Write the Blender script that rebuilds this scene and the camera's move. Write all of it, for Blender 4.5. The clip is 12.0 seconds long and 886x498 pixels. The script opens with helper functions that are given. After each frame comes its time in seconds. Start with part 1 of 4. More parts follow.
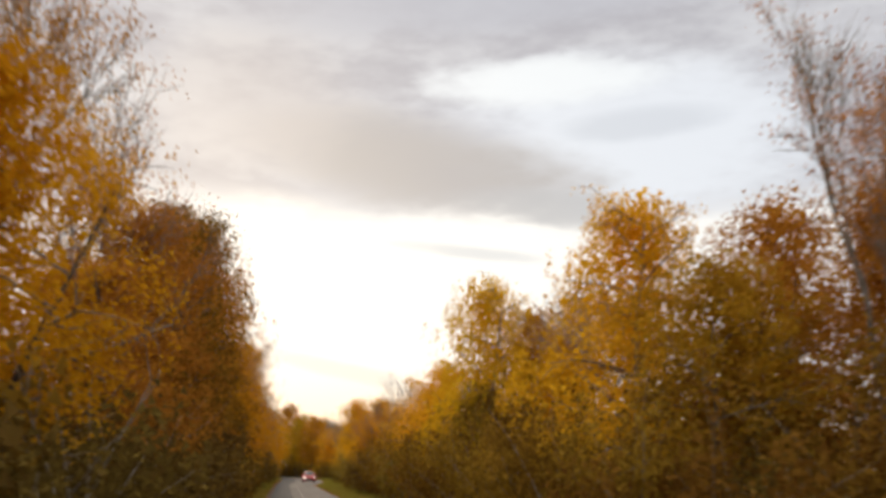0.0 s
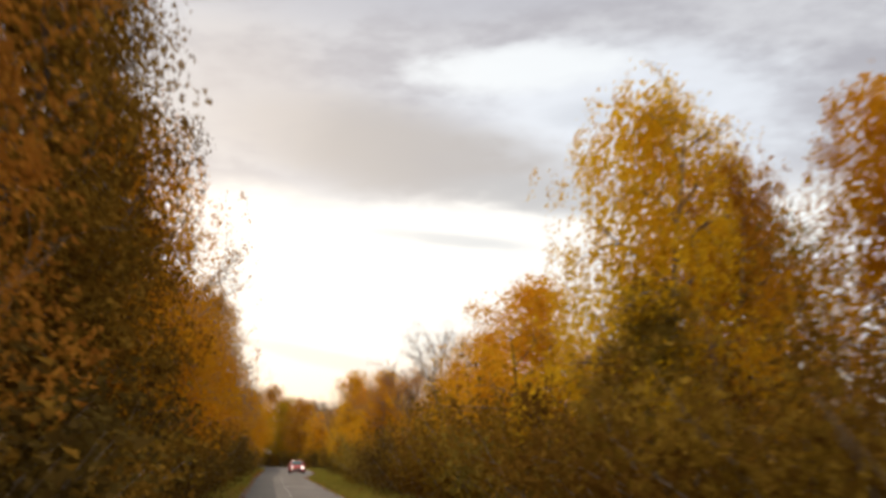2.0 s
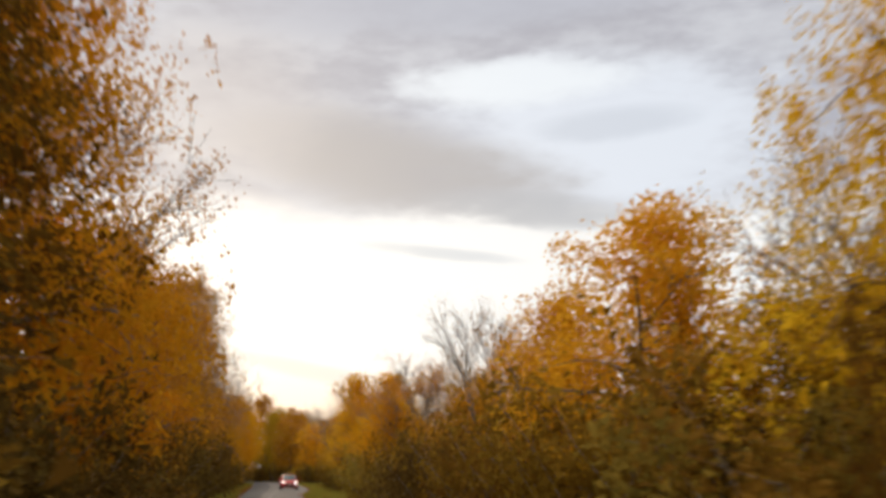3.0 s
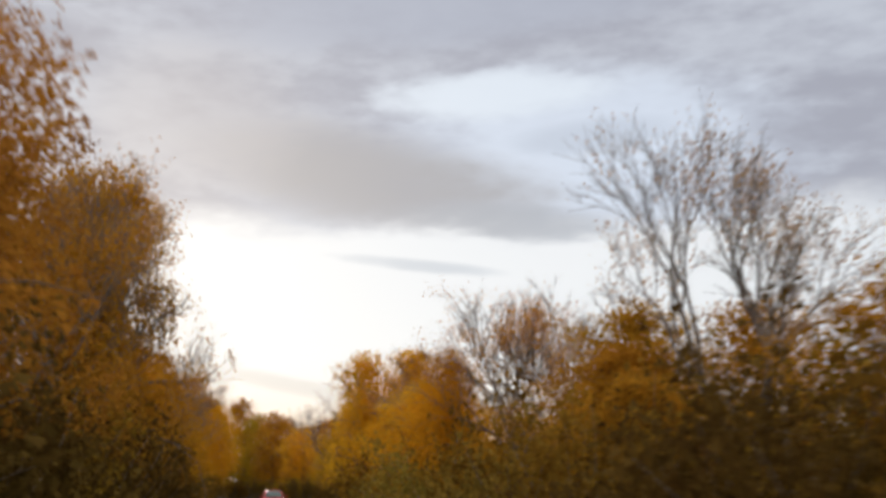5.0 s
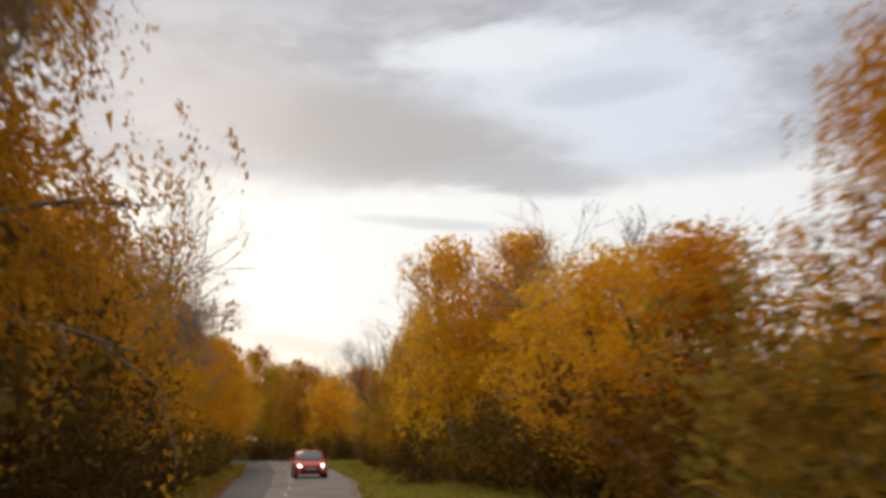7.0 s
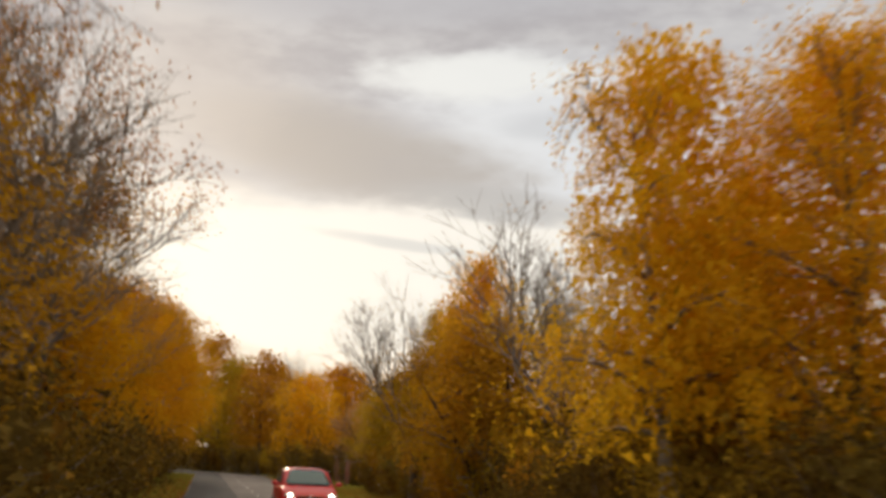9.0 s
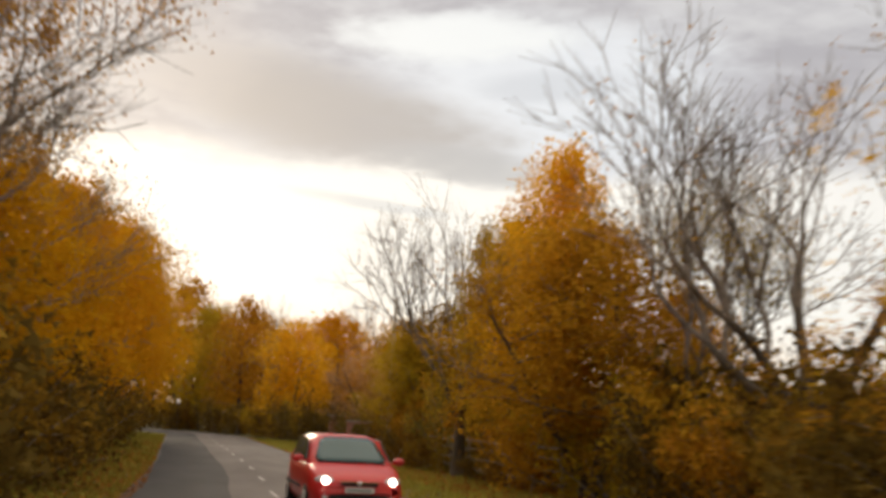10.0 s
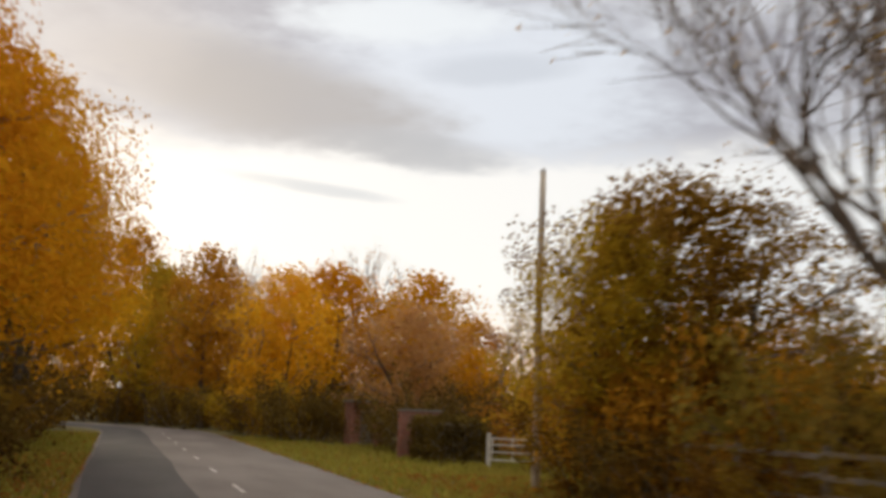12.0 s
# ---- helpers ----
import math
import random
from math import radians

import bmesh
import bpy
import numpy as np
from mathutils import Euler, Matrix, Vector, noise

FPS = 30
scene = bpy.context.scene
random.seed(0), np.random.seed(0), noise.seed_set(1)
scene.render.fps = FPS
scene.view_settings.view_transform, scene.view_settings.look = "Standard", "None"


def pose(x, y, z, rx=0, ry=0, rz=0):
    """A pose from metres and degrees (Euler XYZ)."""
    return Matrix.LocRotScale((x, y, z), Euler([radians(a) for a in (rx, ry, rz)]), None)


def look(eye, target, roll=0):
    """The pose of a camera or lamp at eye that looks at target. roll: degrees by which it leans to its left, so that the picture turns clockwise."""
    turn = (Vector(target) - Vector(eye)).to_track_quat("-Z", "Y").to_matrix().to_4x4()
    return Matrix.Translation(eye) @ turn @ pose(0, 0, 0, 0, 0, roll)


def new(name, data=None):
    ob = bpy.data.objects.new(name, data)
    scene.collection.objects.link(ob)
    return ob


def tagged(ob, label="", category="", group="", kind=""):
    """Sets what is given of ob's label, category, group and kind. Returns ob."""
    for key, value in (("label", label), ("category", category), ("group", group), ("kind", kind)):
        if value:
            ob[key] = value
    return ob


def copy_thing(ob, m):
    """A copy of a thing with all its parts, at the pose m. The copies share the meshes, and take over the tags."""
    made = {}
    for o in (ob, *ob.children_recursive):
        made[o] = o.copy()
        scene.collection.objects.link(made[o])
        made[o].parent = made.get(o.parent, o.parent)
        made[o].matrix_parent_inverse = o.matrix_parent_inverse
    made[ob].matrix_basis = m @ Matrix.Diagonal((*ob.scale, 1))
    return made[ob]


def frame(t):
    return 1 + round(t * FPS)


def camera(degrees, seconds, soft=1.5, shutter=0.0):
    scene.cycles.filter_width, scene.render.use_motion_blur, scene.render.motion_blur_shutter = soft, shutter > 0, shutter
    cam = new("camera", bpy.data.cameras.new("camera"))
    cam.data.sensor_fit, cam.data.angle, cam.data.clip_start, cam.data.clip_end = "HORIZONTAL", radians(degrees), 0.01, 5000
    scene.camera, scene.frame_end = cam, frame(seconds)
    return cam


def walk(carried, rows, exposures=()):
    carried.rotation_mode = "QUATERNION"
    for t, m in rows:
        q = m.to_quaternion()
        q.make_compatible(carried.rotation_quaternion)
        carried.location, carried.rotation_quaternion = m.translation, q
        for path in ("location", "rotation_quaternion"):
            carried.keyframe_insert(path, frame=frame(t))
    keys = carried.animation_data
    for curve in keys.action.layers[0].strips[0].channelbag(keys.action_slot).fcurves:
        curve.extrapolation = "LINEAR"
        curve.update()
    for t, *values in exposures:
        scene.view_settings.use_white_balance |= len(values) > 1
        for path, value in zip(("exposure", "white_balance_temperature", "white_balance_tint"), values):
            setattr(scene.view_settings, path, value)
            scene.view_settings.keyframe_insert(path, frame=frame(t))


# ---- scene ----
cam = camera(47.0, 12.0, soft=3.7, shutter=0.5)
PATH = [
    (0.0, pose(0.00, 0.00, 1.80, 102.32, -0.83, -8.68)),
    (0.5, pose(0.01, 6.50, 1.80, 102.61, -0.46, -9.47)),
    (1.0, pose(0.05, 13.00, 1.80, 102.84, -0.20, -10.55)),
    (1.5, pose(0.11, 19.50, 1.80, 101.55, -0.46, -10.62)),
    (2.0, pose(0.19, 26.00, 1.80, 101.63, -0.27, -9.55)),
    (2.5, pose(0.28, 32.50, 1.80, 102.00, -0.60, -9.67)),
    (3.0, pose(0.37, 39.00, 1.80, 102.39, -0.20, -10.04)),
    (5.0, pose(0.68, 65.00, 1.80, 103.09, 0.42, -11.14)),
    (5.5, pose(0.71, 71.50, 1.80, 101.74, 1.03, -11.03)),
    (6.0, pose(0.71, 78.00, 1.80, 100.42, 1.55, -9.08)),
    (6.5, pose(0.68, 84.50, 1.80, 100.47, 1.99, -9.79)),
    (8.5, pose(0.39, 110.50, 1.80, 101.75, -0.74, -12.15)),
    (9.0, pose(0.30, 117.00, 1.80, 102.00, -2.46, -12.98)),
    (9.5, pose(0.22, 123.50, 1.80, 100.54, -3.82, -13.80)),
    (10.0, pose(0.16, 130.00, 1.80, 99.89, -3.07, -14.60)),
    (10.5, pose(0.13, 136.50, 1.80, 99.65, -2.65, -15.17)),
    (11.0, pose(0.14, 143.00, 1.80, 100.13, -3.01, -16.01)),
    (11.5, pose(0.19, 149.50, 1.80, 99.50, -3.18, -16.89)),
    (12.0, pose(0.29, 156.00, 1.80, 99.11, -2.17, -17.64)),
]
walk(cam, PATH, [
    (0.0, 0.0, 6900, 10), (1.5, 0.0, 6800, 10), (3.0, -0.07, 6700, 10), (5.0, -0.23, 6300, 10), (5.5, -0.13, 6350, 10), (6.0, -0.08, 6450, 10), (6.5, -0.12, 6550, 10),
    (8.5, -0.28, 6850, 10), (9.0, -0.17, 7250, 10), (9.5, -0.06, 7250, 10), (10.0, -0.01, 7150, 10), (10.5, 0.0, 7050, 10), (11.0, -0.04, 6900, 10), (11.5, -0.13, 6850, 10), (12.0, -0.10, 6750, 10),
])

# ---------------------------------------------------------------- sky and sun
SUN_EL, SUN_AZ = radians(16), radians(-6)


def node(nt, kind, **props):
    n = nt.nodes.new(kind)
    for k, v in props.items():
        if k == "op":
            n.operation = v
        elif k == "noise_dimensions":
            n.noise_dimensions = v
        elif k == "blend":
            n.blend_type = v
            n.data_type = "RGBA"
    return n


def put(nt, value, socket):
    """Link an output socket, or set a plain value."""
    if isinstance(value, bpy.types.NodeSocket):
        nt.links.new(value, socket)
    else:
        socket.default_value = value


def calc(nt, op, a, b=0.0, c=0.0):
    n = node(nt, "ShaderNodeMath", op=op)
    put(nt, a, n.inputs[0]), put(nt, b, n.inputs[1]), put(nt, c, n.inputs[2])
    return n.outputs[0]


def blend(nt, fac, a, b, mode="MIX"):
    n = node(nt, "ShaderNodeMix", blend=mode)
    put(nt, fac, n.inputs[0]), put(nt, a, n.inputs[6]), put(nt, b, n.inputs[7])
    return n.outputs[2]


def smooth(nt, value, lo, hi):
    n = nt.nodes.new("ShaderNodeMapRange")
    n.interpolation_type = "SMOOTHSTEP"
    put(nt, value, n.inputs[0]), put(nt, lo, n.inputs[1]), put(nt, hi, n.inputs[2])
    return n.outputs[0]


def build_sky():
    world = bpy.data.worlds.new("sky")
    scene.world = world
    world.use_nodes = True
    nt = world.node_tree
    nt.nodes.clear()
    out = nt.nodes.new("ShaderNodeOutputWorld")
    bg = nt.nodes.new("ShaderNodeBackground")
    nt.links.new(bg.outputs[0], out.inputs[0])
    sky = nt.nodes.new("ShaderNodeTexSky")
    sky.sky_type = "NISHITA"
    sky.sun_disc = False
    sky.sun_elevation, sky.sun_rotation = SUN_EL, SUN_AZ
    blue = blend(nt, 1.0, sky.outputs[0], (0.085, 0.085, 0.085, 1), "MULTIPLY")
    way = nt.nodes.new("ShaderNodeTexCoord").outputs["Generated"]
    sep = nt.nodes.new("ShaderNodeSeparateXYZ")
    nt.links.new(way, sep.inputs[0])
    # azimuth east of north and elevation, in degrees
    az = calc(nt, "DEGREES", calc(nt, "ARCTAN2", sep.outputs[0], sep.outputs[1]))
    el = calc(nt, "DEGREES", calc(nt, "ARCSINE", sep.outputs[2]))
    comb = nt.nodes.new("ShaderNodeCombineXYZ")
    nt.links.new(az, comb.inputs[0])
    nt.links.new(calc(nt, "MULTIPLY", el, 2.6), comb.inputs[1])
    nz = nt.nodes.new("ShaderNodeTexNoise")
    nz.inputs["Scale"].default_value, nz.inputs["Detail"].default_value = 0.075, 5.0
    nz.inputs["Roughness"].default_value = 0.5
    nt.links.new(comb.outputs[0], nz.inputs["Vector"])
    n1 = calc(nt, "SUBTRACT", nz.outputs[0], 0.5)
    nz2 = nt.nodes.new("ShaderNodeTexNoise")
    nz2.inputs["Scale"].default_value, nz2.inputs["Detail"].default_value = 0.22, 4.0
    nt.links.new(comb.outputs[0], nz2.inputs["Vector"])
    n2 = calc(nt, "SUBTRACT", nz2.outputs[0], 0.5)
    nz3 = nt.nodes.new("ShaderNodeTexNoise")
    nz3.inputs["Scale"].default_value, nz3.inputs["Detail"].default_value = 0.7, 3.0
    nt.links.new(comb.outputs[0], nz3.inputs["Vector"])
    n3 = calc(nt, "MULTIPLY", calc(nt, "SUBTRACT", nz3.outputs[0], 0.5), 0.45)
    wob = calc(nt, "ADD", calc(nt, "ADD", calc(nt, "MULTIPLY", n1, 1.6), calc(nt, "MULTIPLY", n2, 0.8)), n3)

    def bank(a0, e0, ra, re, slant=0.0, soft=0.95):
        """A cloud bank: 1 inside an ellipse in azimuth and elevation, frayed by the noise."""
        da = calc(nt, "DIVIDE", calc(nt, "SUBTRACT", az, a0), ra)
        de = calc(nt, "DIVIDE", calc(nt, "SUBTRACT", calc(nt, "SUBTRACT", el, e0), calc(nt, "MULTIPLY", calc(nt, "SUBTRACT", az, a0), slant)), re)
        d = calc(nt, "ADD", calc(nt, "MULTIPLY", da, da), calc(nt, "MULTIPLY", de, de))
        return smooth(nt, calc(nt, "ADD", calc(nt, "SUBTRACT", 1.0, d), wob), -soft * 0.35, soft)

    # the bright clear strip under the cloud sheet, warm at the horizon
    low = blend(nt, smooth(nt, el, 1.0, 7.0), (1.20, 0.95, 0.75, 1), (1.10, 1.10, 1.09, 1))
    low = blend(nt, smooth(nt, calc(nt, "ABSOLUTE", calc(nt, "SUBTRACT", az, 4.0)), 16.0, 60.0), low, (0.80, 0.84, 0.90, 1))
    # the sheet of cloud overhead
    sheet = blend(nt, smooth(nt, wob, -0.35, 0.35), (0.50, 0.50, 0.56, 1), (0.72, 0.74, 0.80, 1))
    sheet = blend(nt, smooth(nt, el, 28.0, 62.0), sheet, (1.72, 1.57, 1.38, 1))
    edge = calc(nt, "ADD", el, calc(nt, "MULTIPLY", wob, 2.2))
    col = blend(nt, smooth(nt, edge, 13.2, 15.6), low, sheet)
    # pale openings and the grey bank
    col = blend(nt, bank(20.0, 18.5, 14.0, 4.6, -0.05), col, (0.86, 0.92, 1.02, 1))
    col = blend(nt, calc(nt, "MULTIPLY", bank(14.0, 21.6, 7.5, 1.5, 0.04), 0.9), col, (0.98, 1.04, 1.10, 1))
    col = blend(nt, calc(nt, "MULTIPLY", bank(7.0, 17.2, 10.5, 2.9, -0.13), 0.95), col, (0.52, 0.50, 0.505, 1))
    col = blend(nt, calc(nt, "MULTIPLY", bank(-3.0, 20.0, 6.5, 4.5, 0.0), 0.5), col, (0.66, 0.63, 0.64, 1))
    col = blend(nt, calc(nt, "MULTIPLY", bank(12.0, 26.5, 18.0, 2.6, 0.06), 0.8), col, (0.56, 0.58, 0.66, 1))
    col = blend(nt, calc(nt, "MULTIPLY", bank(3.0, 5.4, 6.0, 0.55, -0.20), 0.75), col, (0.80, 0.79, 0.78, 1))
    col = blend(nt, calc(nt, "MULTIPLY", bank(9.6, 12.2, 5.0, 0.42, -0.10), 0.7), col, (0.70, 0.74, 0.79, 1))
    col = blend(nt, calc(nt, "MULTIPLY", bank(15.0, 14.6, 6.5, 1.1, -0.10), 0.8), col, (0.56, 0.57, 0.60, 1))
    col = blend(nt, calc(nt, "MULTIPLY", bank(20.0, 19.2, 5.0, 1.0, 0.05), 0.6), col, (0.66, 0.71, 0.80, 1))
    # the clear sky shows faintly through the cloud
    col = blend(nt, 0.12, col, blue)
    nt.links.new(col, bg.inputs[0])
    bg.inputs[1].default_value = 1.0


build_sky()
sun = new("sun", bpy.data.lights.new("sun", "SUN"))
sun.data.energy, sun.data.angle, sun.data.color = 1.5, radians(14), (1.0, 0.86, 0.68)
sun.matrix_world = look((0, 0, 60), (-60 * math.sin(SUN_AZ) * math.cos(SUN_EL), -60 * math.cos(SUN_AZ) * math.cos(SUN_EL), 60 - 60 * math.sin(SUN_EL)))
scene.view_settings.exposure = 0.0


# ---------------------------------------------------------------- materials
def principled(name, rough=0.8, metal=0.0):
    m = bpy.data.materials.new(name)
    m.use_nodes = True
    b = m.node_tree.nodes["Principled BSDF"]
    b.inputs["Roughness"].default_value, b.inputs["Metallic"].default_value = rough, metal
    return m, m.node_tree, b


def noise_of(nt, scale, detail=3.0, space="Object", stretch=(1, 1, 1)):
    tc = nt.nodes.new("ShaderNodeTexCoord")
    mp = nt.nodes.new("ShaderNodeMapping")
    mp.inputs["Scale"].default_value = stretch
    nt.links.new(tc.outputs[space], mp.inputs[0])
    n = nt.nodes.new("ShaderNodeTexNoise")
    n.inputs["Scale"].default_value, n.inputs["Detail"].default_value = scale, detail
    nt.links.new(mp.outputs[0], n.inputs["Vector"])
    return n.outputs[0]


def bumped(nt, b, height, strength=0.5, distance=0.02):
    n = nt.nodes.new("ShaderNodeBump")
    n.inputs["Strength"].default_value, n.inputs["Distance"].default_value = strength, distance
    nt.links.new(height, n.inputs["Height"])
    nt.links.new(n.outputs[0], b.inputs["Normal"])


def surface(name, dark, light, scale=4.0, fine=40.0, rough=0.85, stretch=(1, 1, 1), bump=0.5, distance=0.02, metal=0.0):
    m, nt, b = principled(name, rough, metal)
    big = smooth(nt, noise_of(nt, scale, 4.0, stretch=stretch), 0.3, 0.7)
    small = noise_of(nt, fine, 3.0, stretch=stretch)
    fac = calc(nt, "ADD", calc(nt, "MULTIPLY", big, 0.65), calc(nt, "MULTIPLY", small, 0.35))
    nt.links.new(blend(nt, fac, (*dark, 1), (*light, 1)), b.inputs["Base Color"])
    bumped(nt, b, small, bump, distance)
    return m


def leafy(name, a, b_, c, through_light=0.45):
    """Leaves: three colours by leaf and by patch, part of the light passing through."""
    m = bpy.data.materials.new(name)
    m.use_nodes = True
    nt = m.node_tree
    nt.nodes.clear()
    out = nt.nodes.new("ShaderNodeOutputMaterial")
    isl = nt.nodes.new("ShaderNodeNewGeometry").outputs["Random Per Island"]
    obr = nt.nodes.new("ShaderNodeObjectInfo").outputs["Random"]
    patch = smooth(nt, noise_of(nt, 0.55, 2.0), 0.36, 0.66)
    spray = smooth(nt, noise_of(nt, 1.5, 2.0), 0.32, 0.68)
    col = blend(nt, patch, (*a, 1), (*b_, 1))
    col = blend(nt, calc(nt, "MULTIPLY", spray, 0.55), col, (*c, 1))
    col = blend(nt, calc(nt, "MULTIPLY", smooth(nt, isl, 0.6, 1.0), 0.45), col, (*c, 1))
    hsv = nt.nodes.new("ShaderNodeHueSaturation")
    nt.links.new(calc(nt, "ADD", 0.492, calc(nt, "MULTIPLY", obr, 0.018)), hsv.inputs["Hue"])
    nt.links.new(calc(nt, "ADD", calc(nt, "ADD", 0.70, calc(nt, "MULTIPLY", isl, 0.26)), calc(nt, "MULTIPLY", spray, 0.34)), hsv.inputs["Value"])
    nt.links.new(col, hsv.inputs["Color"])
    d = nt.nodes.new("ShaderNodeBsdfDiffuse")
    t = nt.nodes.new("ShaderNodeBsdfTranslucent")
    nt.links.new(hsv.outputs[0], d.inputs[0]), nt.links.new(hsv.outputs[0], t.inputs[0])
    mx = nt.nodes.new("ShaderNodeMixShader")
    mx.inputs[0].default_value = through_light
    nt.links.new(d.outputs[0], mx.inputs[1]), nt.links.new(t.outputs[0], mx.inputs[2])
    nt.links.new(mx.outputs[0], out.inputs[0])
    return m


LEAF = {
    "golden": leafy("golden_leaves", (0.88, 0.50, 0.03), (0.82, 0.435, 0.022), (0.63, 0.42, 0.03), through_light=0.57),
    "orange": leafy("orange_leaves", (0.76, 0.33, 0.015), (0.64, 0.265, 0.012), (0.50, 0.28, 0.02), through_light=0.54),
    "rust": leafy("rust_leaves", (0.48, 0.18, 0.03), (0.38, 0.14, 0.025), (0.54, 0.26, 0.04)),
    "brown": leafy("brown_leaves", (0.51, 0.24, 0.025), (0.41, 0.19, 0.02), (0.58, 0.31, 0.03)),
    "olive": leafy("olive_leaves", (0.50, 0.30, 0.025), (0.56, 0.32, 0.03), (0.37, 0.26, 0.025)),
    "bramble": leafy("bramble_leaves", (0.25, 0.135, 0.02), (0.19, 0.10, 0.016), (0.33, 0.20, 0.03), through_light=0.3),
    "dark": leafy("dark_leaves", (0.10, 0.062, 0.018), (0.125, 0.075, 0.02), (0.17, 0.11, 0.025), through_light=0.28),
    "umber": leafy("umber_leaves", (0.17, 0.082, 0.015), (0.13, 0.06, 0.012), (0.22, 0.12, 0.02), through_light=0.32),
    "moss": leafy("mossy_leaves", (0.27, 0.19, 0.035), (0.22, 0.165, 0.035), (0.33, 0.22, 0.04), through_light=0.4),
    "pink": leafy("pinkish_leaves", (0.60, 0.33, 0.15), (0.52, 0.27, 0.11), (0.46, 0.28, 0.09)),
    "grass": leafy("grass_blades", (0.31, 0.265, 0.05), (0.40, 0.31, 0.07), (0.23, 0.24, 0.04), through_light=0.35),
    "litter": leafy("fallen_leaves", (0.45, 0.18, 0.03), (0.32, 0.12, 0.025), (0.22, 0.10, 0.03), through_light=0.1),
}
BARK = surface("bark", (0.045, 0.034, 0.024), (0.13, 0.10, 0.07), 3.0, 22.0, 0.95, (1, 1, 0.25), 0.8, 0.03)
BIRCH = surface("birch_bark", (0.10, 0.075, 0.05), (0.42, 0.37, 0.30), 2.2, 14.0, 0.85, (0.6, 0.6, 2.2), 0.5, 0.01)
TWIG = surface("twig_bark", (0.12, 0.095, 0.075), (0.29, 0.24, 0.19), 5.0, 30.0, 0.95)
SOIL = surface("grass_ground", (0.062, 0.058, 0.014), (0.17, 0.135, 0.03), 0.35, 6.0, 1.0, (1, 1, 1), 0.8, 0.05)
TIMBER = surface("weathered_timber", (0.15, 0.125, 0.095), (0.34, 0.29, 0.23), 3.0, 30.0, 0.9, (3, 3, 0.5), 0.5, 0.006)
POLEWOOD = surface("pole_timber", (0.36, 0.30, 0.23), (0.58, 0.50, 0.40), 1.5, 25.0, 0.9, (4, 4, 0.4), 0.5, 0.006)
WHITEWOOD = surface("white_painted_timber", (0.58, 0.57, 0.53), (0.80, 0.79, 0.75), 2.0, 20.0, 0.6, (2, 2, 0.6), 0.2, 0.003)
LINE = surface("worn_road_paint", (0.12, 0.115, 0.115), (0.52, 0.50, 0.48), 7.0, 60.0, 0.7, (1, 1, 1), 0.4, 0.004)
METAL = surface("galvanised_metal", (0.30, 0.30, 0.30), (0.48, 0.48, 0.48), 4.0, 50.0, 0.45, metal=0.8, bump=0.1)
MORTAR = surface("mortar", (0.22, 0.20, 0.17), (0.34, 0.31, 0.27), 5.0, 40.0, 0.95)


def road_material():
    m, nt, b = principled("asphalt", 0.9)
    grain = noise_of(nt, 55.0, 4.0)
    patchy = smooth(nt, noise_of(nt, 0.5, 4.0, stretch=(1, 0.25, 1)), 0.3, 0.7)
    fac = calc(nt, "ADD", calc(nt, "MULTIPLY", grain, 0.5), calc(nt, "MULTIPLY", patchy, 0.5))
    old = blend(nt, fac, (0.085, 0.075, 0.070, 1), (0.19, 0.17, 0.165, 1))
    nt.links.new(old, b.inputs["Base Color"])
    b.inputs["Specular IOR Level"].default_value = 0.2
    bumped(nt, b, grain, 0.5, 0.006)
    return m


def lane_material():
    m, nt, b = principled("dark_asphalt", 0.85)
    grain = noise_of(nt, 60.0, 4.0)
    patchy = smooth(nt, noise_of(nt, 0.7, 4.0, stretch=(1, 0.3, 1)), 0.3, 0.7)
    fac = calc(nt, "ADD", calc(nt, "MULTIPLY", grain, 0.5), calc(nt, "MULTIPLY", patchy, 0.5))
    nt.links.new(blend(nt, fac, (0.030, 0.030, 0.032, 1), (0.066, 0.064, 0.067, 1)), b.inputs["Base Color"])
    b.inputs["Specular IOR Level"].default_value = 0.2
    bumped(nt, b, grain, 0.5, 0.006)
    return m


ASPHALT, ASPHALT_DARK = road_material(), lane_material()


# ---------------------------------------------------------------- mesh helpers
def mesh_from(name, verts, faces, material, shade=False):
    me = bpy.data.meshes.new(name)
    me.from_pydata([tuple(v) for v in verts], [], [tuple(f) for f in faces])
    me.materials.append(material)
    if shade:
        me.polygons.foreach_set("use_smooth", [True] * len(me.polygons))
    me.update()
    return me


def leaves_mesh(name, corners, material):
    """corners: n x 3 x 3 or n x 4 x 3 array, one free leaf each."""
    n, k = corners.shape[:2]
    me = bpy.data.meshes.new(name)
    me.vertices.add(k * n)
    me.vertices.foreach_set("co", corners.reshape(-1).astype(np.float32))
    me.loops.add(k * n)
    me.loops.foreach_set("vertex_index", np.arange(k * n, dtype=np.int32))
    me.polygons.add(n)
    me.polygons.foreach_set("loop_start", np.arange(0, k * n, k, dtype=np.int32))
    me.polygons.foreach_set("loop_total", np.full(n, k, dtype=np.int32))
    me.materials.append(material)
    me.update(calc_edges=True)
    return me


def part(name, bm, material, parent, label=""):
    """Link a bmesh or a mesh as one mesh object under a thing or a part."""
    if isinstance(bm, bmesh.types.BMesh):
        me = bpy.data.meshes.new(name)
        bm.to_mesh(me)
        bm.free()
        me.materials.append(material)
    else:
        me = bm
    ob = new(name, me)
    ob.parent = parent
    if label:
        ob["label"] = label
    return ob


